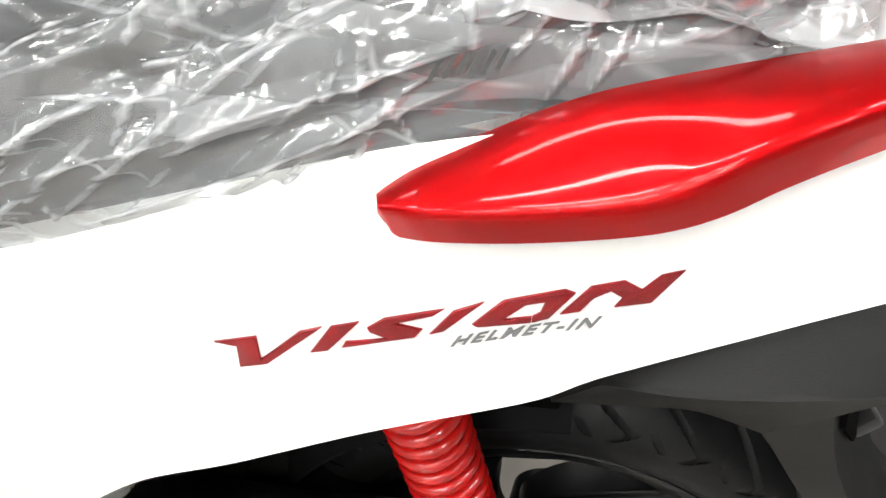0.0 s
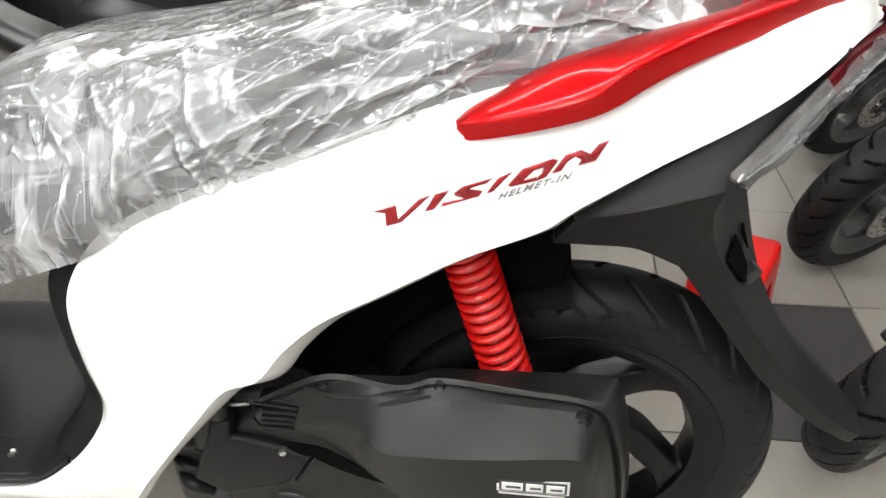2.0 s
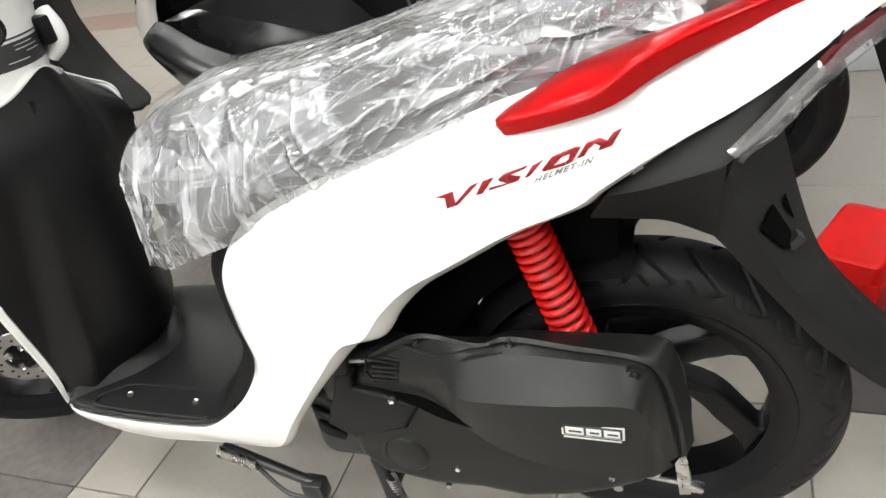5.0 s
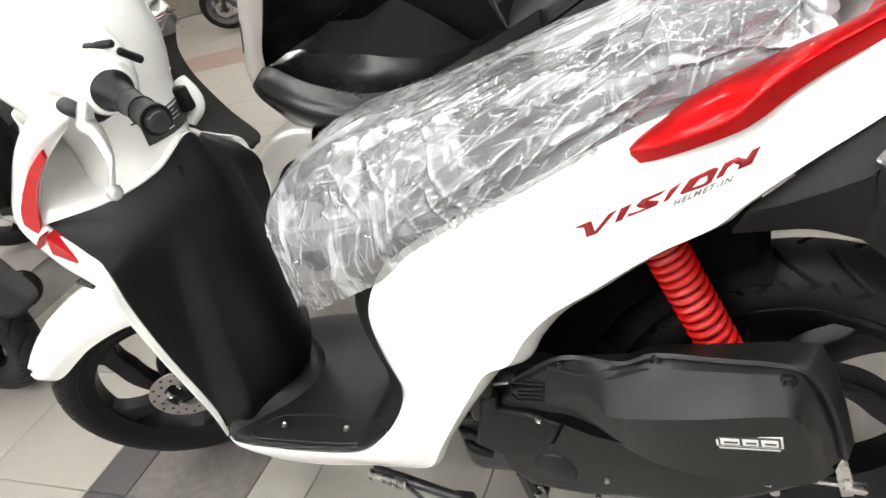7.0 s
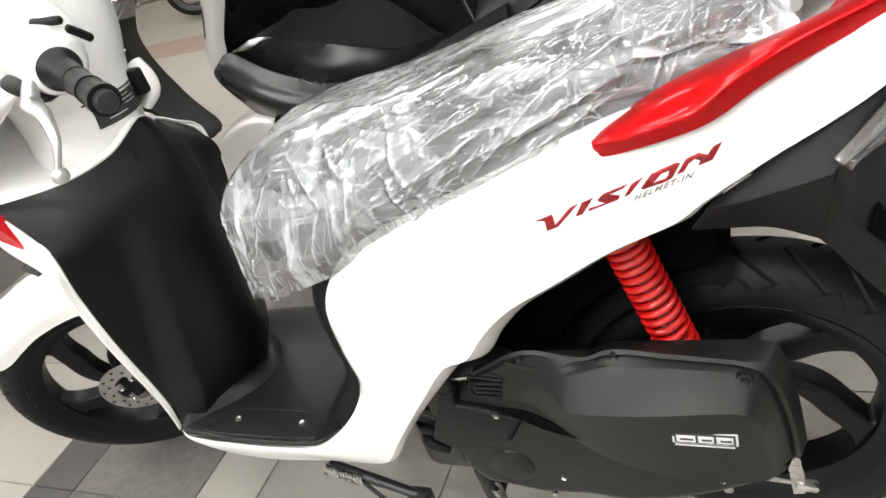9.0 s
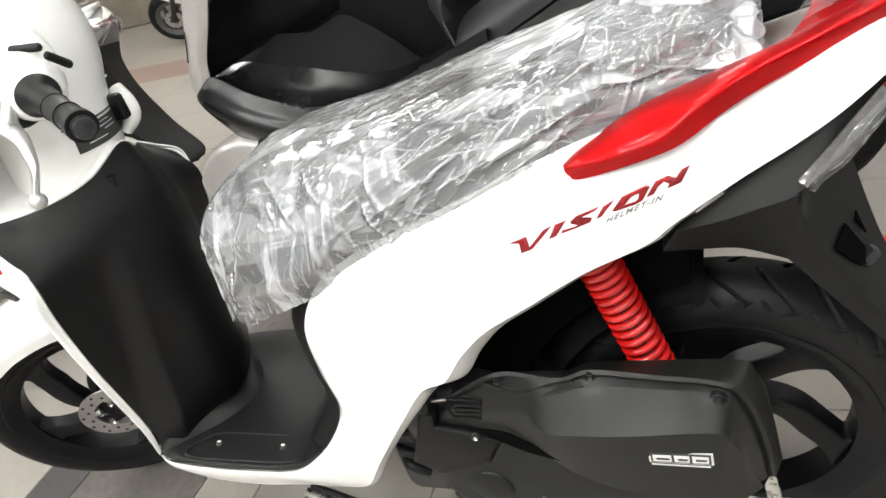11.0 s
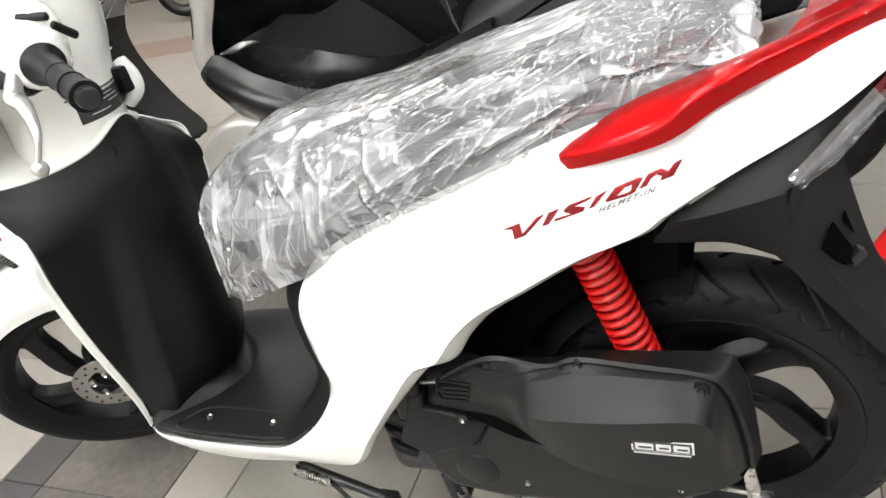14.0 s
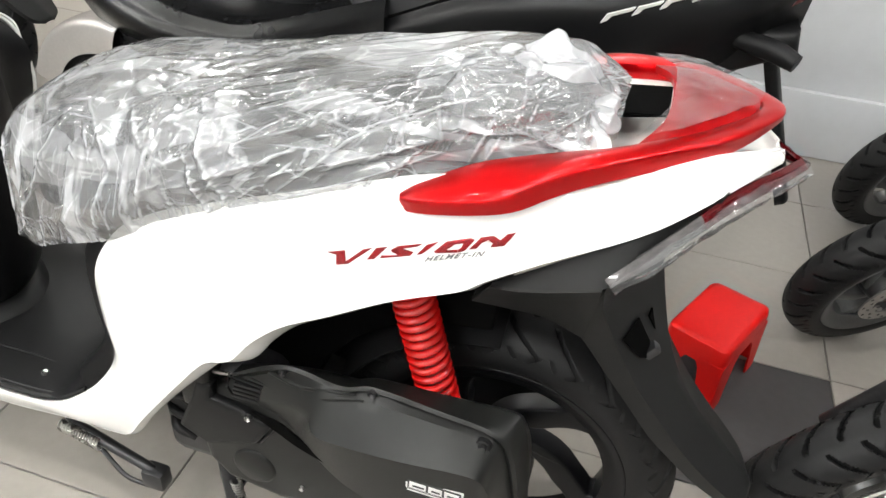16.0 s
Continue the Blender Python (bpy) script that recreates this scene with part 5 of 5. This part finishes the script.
# small dark printed mark on the film
for k in range(6):
    bm = moved(box(-0.0009, 0.0009, -0.0004, 0.0004, -0.006 + 0.001 * (k % 3), 0.005), Matrix.Translation((-0.1064 + 0.0048 * k, -0.1300, 0.8158 + 0.0012 * k)) @ pose(0, 0, 0, -35, 25, 0))
    part("print_bar", bm, DARKINK, bag, smooth=0)


# ---- red stool ----
stool = new("plastic_stool")
tagged(stool, "small bright red plastic stool on the tiled floor", "stool")
SX, SY = np.array((0.124, -0.055, 0)), np.array((-0.094, -0.196, 0))
S0 = np.array((0.337, 0.713, 0))
def stool_at(u, v, z):
    m = S0 + SX * 0.5 + SY * 0.5
    k = 1 + 0.10 * (0.165 - z) / 0.165
    p = m + (SX * (u - 0.5) + SY * (v - 0.5)) * k
    return (p[0], p[1], z)


def rounded(n=6, r=0.12):
    out = []
    for cx, cy, a0 in ((1 - r, 1 - r, 0), (r, 1 - r, 90), (r, r, 180), (1 - r, r, 270)):
        for k in range(n):
            a = math.radians(a0 + 90 * k / (n - 1))
            out.append((cx + r * math.cos(a), cy + r * math.sin(a)))
    return out


rings = [[stool_at(0.5 + (u - 0.5) * f, 0.5 + (v - 0.5) * f, z) for u, v in rounded()] for f, z in ((0.05, 0.1655), (0.8, 0.1655), (0.93, 0.165), (0.985, 0.161), (1.0, 0.153), (1.0, 0.115), (0.985, 0.115), (0.97, 0.15), (0.9, 0.16), (0.05, 0.1605))]
part("stool_top", grid_mesh(np.array(rings), close_u=True, cap=True), STOOLRED, stool)
for cu, cv in ((0, 0), (1, 0), (0, 1), (1, 1)):
    su, sv = (1 if cu == 0 else -1), (1 if cv == 0 else -1)
    prof = [(cu, cv + sv * 0.30), (cu, cv + sv * 0.1), (cu + su * 0.1, cv), (cu + su * 0.34, cv)]
    rows = []
    for z, w in ((0.125, 1.35), (0.10, 1.05), (0.05, 0.85), (0.0, 0.75)):
        pr = [(cu, cv + sv * 0.30 * w), (cu, cv + sv * 0.07), (cu + su * 0.05, cv), (cu + su * 0.34 * w, cv)]
        rows.append([stool_at(u, v, z) for u, v in pr])
    part("leg", thicken(grid_mesh(ruled(rows, 16, 4)), 0.004), STOOLRED, stool, smooth=60)

# ---- black scooter behind ----
black_bike = new("scooter")
tagged(black_bike, "large satin black scooter with silver front edge", "scooter")
SHELF = [(-1.338, 0.805, 0.628), (-1.273, 0.790, 0.648), (-1.191, 0.795, 0.588), (-1.12, 0.798, 0.553), (-1.047, 0.800, 0.525), (-0.96, 0.800, 0.515), (-0.86, 0.80, 0.518), (-0.70, 0.80, 0.570), (-0.50, 0.80, 0.640)]
BELLY = [(-1.362, 0.805, 0.604), (-1.338, 0.778, 0.578), (-1.24, 0.768, 0.510), (-1.14, 0.768, 0.465), (-1.03, 0.772, 0.450), (-0.94, 0.775, 0.445), (-0.84, 0.78, 0.450), (-0.68, 0.79, 0.48), (-0.50, 0.80, 0.52)]
KEEL = [(-1.362, 0.825, 0.572), (-1.322, 0.83, 0.470), (-1.23, 0.85, 0.385), (-1.13, 0.86, 0.355), (-1.0, 0.87, 0.35), (-0.92, 0.87, 0.33), (-0.82, 0.87, 0.33), (-0.68, 0.87, 0.33), (-0.50, 0.87, 0.36)]
part("lower_fairing", thicken(grid_mesh(surface([SHELF, [np.array(a) * 0.55 + np.array(b_) * 0.45 + (0, -0.010, 0) for a, b_ in zip(SHELF, BELLY)], BELLY, KEEL], 90, 30)), 0.004), BIKEGLOSS, black_bike, "gloss black lower fairing", smooth=60)
INNER = [(-1.315, 0.90, 0.640), (-1.250, 0.92, 0.638), (-1.19, 0.92, 0.622), (-1.13, 0.92, 0.604), (-1.06, 0.92, 0.588), (-0.98, 0.92, 0.565), (-0.86, 0.92, 0.543), (-0.72, 0.92, 0.560), (-0.50, 0.92, 0.640)]
DIP = [np.array(a) * 0.5 + np.array(b_) * 0.5 + (0, 0, -0.012) for a, b_ in zip(SHELF, INNER)]
part("footboard", thicken(grid_mesh(surface([SHELF, DIP, INNER], 90, 24)), 0.004), BIKEGLOSS, black_bike, "black footboard with a raised edge")
TUN = [(-1.30, 0.96, 0.655), (-1.24, 0.97, 0.66), (-1.17, 0.98, 0.68), (-1.06, 0.99, 0.665), (-0.96, 1.0, 0.690), (-0.90, 1.0, 0.660), (-0.83, 1.0, 0.600), (-0.76, 1.0, 0.535), (-0.70, 1.0, 0.54)]
part("centre_tunnel", thicken(grid_mesh(ruled([INNER[:7] + [(-0.80, 0.92, 0.535), (-0.70, 0.92, 0.545)], TUN, [(x, y + 0.05, z - 0.25) for x, y, z in TUN]], 90, 10)), 0.004), MATTBLACK, black_bike, "black centre tunnel panel")
# added black slab, stands for the shaded cavity and hides the floor behind
part("underseat_shade_slab", box(-1.30, -0.55, 1.08, 1.14, 0.30, 1.0, 0.01), MATTBLACK, black_bike)
sh = [[(-1.335, 0.805, 0.628), (-1.30, 0.86, 0.64), (-1.22, 0.95, 0.66), (-1.12, 1.02, 0.66), (-1.0, 1.08, 0.69)], [(-1.290, 0.802, 0.68), (-1.26, 0.86, 0.70), (-1.18, 0.95, 0.72), (-1.08, 1.02, 0.73), (-0.98, 1.08, 0.76)], [(-1.222, 0.800, 0.785), (-1.20, 0.86, 0.80), (-1.14, 0.95, 0.83), (-1.05, 1.02, 0.84), (-0.96, 1.08, 0.86)], [(-1.15, 0.80, 0.92), (-1.13, 0.86, 0.94), (-1.08, 0.95, 0.96), (-1.0, 1.02, 0.98), (-0.94, 1.08, 1.0)]]
part("leg_shield", thicken(grid_mesh(surface(sh, 40, 40)), 0.004), BIKEGLOSS, black_bike, "gloss black leg shield")
ein = [(-1.318, 0.798, 0.624), (-1.290, 0.796, 0.648), (-1.279, 0.797, 0.684), (-1.255, 0.797, 0.73), (-1.222, 0.796, 0.785), (-1.15, 0.796, 0.92)]
eou = [(-1.362, 0.806, 0.604), (-1.362, 0.804, 0.640), (-1.348, 0.802, 0.685), (-1.325, 0.802, 0.735), (-1.300, 0.802, 0.795), (-1.24, 0.802, 0.93)]
ebk = [(x - 0.02, y + 0.10, z + 0.01) for x, y, z in eou]
part("front_fairing", thicken(grid_mesh(surface([ein, [(np.array(a) + np.array(c)) / 2 + (0, -0.012, 0) for a, c in zip(ein, eou)], eou, ebk], 40, 24)), 0.004), SILVER, black_bike, "pearl silver front fairing edge")
part("fairing_line", tube([(-1.328, 0.788, 0.70), (-1.308, 0.787, 0.745), (-1.295, 0.787, 0.78)], 0.002, 8, 4), DARKINK, black_bike)
part("apron", thicken(grid_mesh(surface([[(x - 0.025, y + 0.10, z) for x, y, z in KEEL[:6]], [(x - 0.05, y + 0.22, z - 0.02) for x, y, z in KEEL[:6]]], 30, 8)), 0.004), BIKEBLACK, black_bike)
BU = [(-0.60, 0.84, 0.54), (-0.50, 0.825, 0.59), (-0.36, 0.815, 0.655), (-0.20, 0.81, 0.722), (0.0, 0.815, 0.765), (0.16, 0.83, 0.783), (0.28, 0.86, 0.797), (0.36, 0.93, 0.805)]
BM = [(-0.62, 0.82, 0.50), (-0.50, 0.80, 0.545), (-0.36, 0.785, 0.60), (-0.20, 0.775, 0.65), (0.0, 0.78, 0.68), (0.16, 0.80, 0.71), (0.28, 0.84, 0.74), (0.37, 0.93, 0.775)]
BL = [(-0.64, 0.83, 0.46), (-0.50, 0.815, 0.47), (-0.36, 0.80, 0.48), (-0.20, 0.795, 0.48), (0.0, 0.80, 0.54), (0.16, 0.82, 0.62), (0.28, 0.86, 0.69), (0.37, 0.94, 0.75)]
BB = [(x, y + 0.05, z - 0.10) for x, y, z in BL]
part("side_body", thicken(grid_mesh(surface([BU, BM, BL, BB], 70, 36)), 0.004), BIKEBLACK, black_bike, "satin black side body")
part("body_line", tube([(x, y - 0.003, z) for x, y, z in BU[1:7]], 0.0045, 8, 8), SHADEBLACK, black_bike, "dark joint below the seat")
SB = [[(x, y, z) for x, y, z in BU], [(x, y + 0.01, z + 0.05) for x, y, z in BU], [(x, y + 0.08, z + 0.085) for x, y, z in BU], [(x, 1.0, z + 0.09) for x, y, z in BU]]
part("seat", thicken(grid_mesh(surface(SB, 70, 36)), 0.004), SEAT, black_bike, "black dual seat")
part("seat_front", thicken(grid_mesh(surface([[(-0.60, 0.84, 0.60), (-0.62, 0.86, 0.68), (-0.58, 0.88, 0.77)], [(-0.66, 0.95, 0.62), (-0.68, 0.95, 0.70), (-0.62, 0.95, 0.80)], [(-0.66, 1.02, 0.62), (-0.68, 1.02, 0.70), (-0.62, 1.02, 0.80)]], 20, 20)), 0.004), SEAT, black_bike)
for k, (u0, u1) in enumerate(((0.0, 0.04), (0.046, 0.08), (0.086, 0.125), (0.131, 0.150), (0.154, 0.172))):
    h = 0.016 if k < 3 else 0.011
    bm = prism([(u0 + 0.012, h), (u1 + 0.014, h + 0.001), (u1 + 0.008, h * 0.7), (u0 + 0.018, h * 0.62), (u0 + 0.010, 0.002), (u0, 0.0)], -0.002, 0.003)
    part("emblem", moved(bm, Matrix.Translation((-0.028, 0.772, 0.672)) @ pose(0, 0, 0, 14, -21, 5) @ Matrix.Diagonal((1.35, 1, 0.95, 1))), SILVERINK, black_bike, "chrome slanting emblem", smooth=0)
part("tail_lamp", thicken(grid_mesh(surface([[(0.29, 0.86, 0.76), (0.34, 0.90, 0.79), (0.40, 1.0, 0.82)], [(0.29, 0.87, 0.71), (0.36, 0.92, 0.745), (0.41, 1.0, 0.78)]], 24, 10)), 0.004), LENSRED, black_bike)
part("tail_under", prism([(0.14, 0.62), (0.30, 0.68), (0.36, 0.69), (0.37, 0.64), (0.25, 0.58), (0.16, 0.55)], 0.86, 1.12, 0.02, 3), BLACK, black_bike)
part("passenger_peg", tube([(0.24, 0.86, 0.66), (0.32, 0.82, 0.655), (0.36, 0.80, 0.645)], [0.02, 0.022, 0.018], 14, 4), BLACK, black_bike)
MB = []
for x, z, w in ((0.32, 0.66, 0.05), (0.36, 0.55, 0.04), (0.41, 0.42, 0.034), (0.455, 0.30, 0.030), (0.465, 0.275, 0.024)):
    MB.append([(x - 0.02, 0.95 - w, z - 0.012), (x, 0.95 - w, z), (x + 0.008, 0.95, z + 0.006), (x, 0.95 + w, z), (x - 0.02, 0.95 + w, z - 0.012)])
part("rear_mudguard", thicken(grid_mesh(surface(MB, 20, 30)), 0.004), BLACK, black_bike)
bw = new("rear_wheel")
bw.parent = black_bike
wheel(bw, 0.262, 0.105, Matrix.Translation((0.10, 1.0, 0.266)), False)
fw = new("front_wheel")
fw.parent = black_bike
wheel(fw, 0.205, 0.095, Matrix.Translation((-1.31, 0.87, 0.205)), False)
rows = []
for a in (75, 90, 105, 120, 135, 150, 165):
    t = math.radians(a)
    rows.append([(-1.31 + 1.04 * r * math.cos(t), 0.87 + y, 0.205 + 1.04 * r * math.sin(t)) for y, r in ((-0.066, 0.15), (-0.064, 0.205), (-0.05, 0.232), (0, 0.238), (0.05, 0.232), (0.064, 0.205), (0.066, 0.15))])
part("front_mudguard", thicken(grid_mesh(surface(rows, 30, 40)), 0.003), SILVER, black_bike, "silver front mudguard")
for s in (0.86, 1.18):
    t0, t1 = np.array((0.02, s, 0.60)), np.array((0.16, s, 0.33))
    ax_ = (t1 - t0) / np.linalg.norm(t1 - t0)
    sa, sb = np.cross(ax_, (0, 1, 0)), np.array((0, 1.0, 0))
    path = [t0 + (t1 - t0) * k / 200 + 0.026 * (math.cos(k * math.pi / 9) * sa + math.sin(k * math.pi / 9) * sb) for k in range(201)]
    part("shock_spring", tube(path, 0.005, 8), DARKMETAL, black_bike)
part("engine_block", box(-0.35, 0.10, 0.88, 1.16, 0.20, 0.46, 0.04, 3), COVER, black_bike)

# ---- more white scooters in the row ahead ----
for px, py, turn in ((-1.99, 1.02, 0), (-2.22, 0.18, 0)):
    other = copy_thing(scooter, pose(px, py, 0, 0, 0, turn))
    tagged(other, "white scooter parked in the neighbouring row", "scooter", "parked scooters")
    for piece in other.children_recursive:
        if piece.name.split(".")[0] in ("grab_rail", "rail_deck", "under_cowl", "lower_facet"):
            piece.material_slots[0].link = "OBJECT"
            piece.material_slots[0].material = WHITE


# ---- motorbikes in the row behind, front wheels turned ----
def motorbike(cx, cy, turn):
    """An underbone motorbike with its front wheel at (cx, cy)."""
    bike = new("motorbike")
    bike.location = (cx, cy, 0)
    tagged(bike, "white motorbike with its front wheel turned", "motorbike", "row of parked motorbikes")
    R = 0.207
    m = Matrix.Translation((0, 0, R + 0.004)) @ pose(0, 0, 0, 0, 0, turn) @ pose(0, 0, 0, 18)
    fwh = new("front_wheel")
    fwh.parent = bike
    wheel(fwh, R, 0.094, m, True, RIMGREY)
    for s in (-1, 1):
        part("fork_leg", moved(tube([(0, s * 0.075, 0), (0.08, s * 0.072, 0.18), (0.24, s * 0.07, 0.55)], [0.018, 0.02, 0.018], 16), m), DARKMETAL, bike)
    rows = []
    for a, d, w in ((104, 0.02, 0.03), (92, 0.05, 0.05), (76, 0.075, 0.056), (58, 0.08, 0.056), (40, 0.07, 0.054), (22, 0.05, 0.05)):
        t, r = math.radians(a), R + 0.028
        c, i = np.array((r * math.cos(t), 0, r * math.sin(t))), np.array((math.cos(t), 0, math.sin(t)))
        rows.append([c - i * d + (0, -w - 0.008, 0), c - i * d * 0.4 + (0, -w - 0.004, 0), c + (0, -w * 0.6, 0), c + i * 0.004, c + (0, w * 0.6, 0), c - i * d * 0.4 + (0, w + 0.004, 0), c - i * d + (0, w + 0.008, 0)])
    part("front_mudguard", moved(thicken(grid_mesh(surface(rows, 30, 30)), 0.003), m), WHITE, bike)
    body = [[(0.20, s * 0.16, 0.80), (0.26, s * 0.17, 0.55), (0.34, s * 0.15, 0.32)] for s in (-1, -0.5, 0, 0.5, 1)]
    body = [[(x - 0.10 * (1 - abs(k - 2) / 2), y, z) for x, y, z in r] for k, r in enumerate(body)]
    part("leg_shield", thicken(grid_mesh(surface(body, 24, 24)), 0.004), WHITE, bike)
    part("handlebar", tube([(0.30, -0.32, 0.96), (0.24, -0.12, 0.98), (0.22, 0, 0.98), (0.24, 0.12, 0.98), (0.30, 0.32, 0.96)], 0.015, 12, 6), BLACK, bike)
    part("frame_tube", tube([(0.24, 0, 0.85), (0.45, 0, 0.45), (0.75, 0, 0.42), (1.2, 0, 0.6)], 0.04, 12, 6), DARKMETAL, bike)
    part("seat", tube([(0.62, 0, 0.74), (0.85, 0, 0.76), (1.15, 0, 0.80), (1.35, 0, 0.82)], [0.08, 0.12, 0.12, 0.08], 16, 5, 0.45), SEAT, bike)
    part("tail_panel", tube([(0.62, 0, 0.62), (0.9, 0, 0.66), (1.2, 0, 0.74), (1.48, 0, 0.80)], [0.09, 0.12, 0.11, 0.03], 16, 5, 0.7), WHITE, bike)
    part("engine_block", box(0.45, 0.75, -0.12, 0.12, 0.2, 0.42, 0.03, 3), DARKMETAL, bike)
    rwh = new("rear_wheel")
    rwh.parent = bike
    wheel(rwh, R, 0.085, Matrix.Translation((1.22, 0, R)), False, RIMGREY)
    part("swing_arm", tube([(0.7, -0.1, 0.3), (1.22, -0.09, R)], 0.02, 12), DARKMETAL, bike)
    return bike


for cx, cy, turn in ((0.845, 1.375, 30), (0.675, 0.79, 30), (0.545, 0.205, 34), (-4.16, 4.15, 20)):
    motorbike(cx, cy, turn)

# ---- floor tiles ----
GAP = 0.003
XE = [-2.564, -2.42, -2.02, -1.60, -1.465, -1.115, XA, XA + S, XA + 2 * S, XA + 3 * S, XA + 4 * S, XA + 5 * S, XA + 6 * S]
YE = [YA + S * k for k in range(-3, 4)] + [1.863]
meshes = {}
for i in range(len(XE) - 1):
    for j in range(len(YE) - 1):
        w, h = XE[i + 1] - XE[i] - GAP, YE[j + 1] - YE[j] - GAP
        mat = TILEMID if i == 4 else TILEDARK if i == 3 or (i, j) == (9, 3) else TILE
        key = (round(w, 3), round(h, 3), mat.name)
        if key not in meshes:
            bm = box(-w / 2, w / 2, -h / 2, h / 2, -0.008, 0.0, 0.0012, 1)
            me = bpy.data.meshes.new("tile")
            bm.to_mesh(me)
            bm.free()
            me.materials.append(mat)
            meshes[key] = me
        ob = new("tile", meshes[key])
        ob.location = ((XE[i] + XE[i + 1]) / 2, (YE[j] + YE[j + 1]) / 2, 0)
        ob.parent = FLOOR
bm = bmesh.new()
bmb = bmesh.new()
YF = [YA + S * j for j in range(-11, 5)] + [2.01 + S * j for j in range(9)]
for i in range(-18, 18):
    for y0, y1 in zip(YF, YF[1:]):
        x0 = XA + S * i
        if XE[0] - 0.2 < x0 + S / 2 < XE[-1] and YE[0] < (y0 + y1) / 2 < YE[-1]:
            continue
        q = bmb if 3.2 < y0 < 3.25 and x0 < -1 else bm
        v = [q.verts.new(p) for p in ((x0 + 0.002, y0 + 0.002, 0), (x0 + S, y0 + 0.002, 0), (x0 + S, y1, 0), (x0 + 0.002, y1, 0))]
        q.faces.new(v)
tagged(part("far_tiles", bm, TILE, FLOOR, smooth=0), kind="stuff")
tagged(part("border_tiles", bmb, TILEBROWN, FLOOR, smooth=0), kind="stuff")
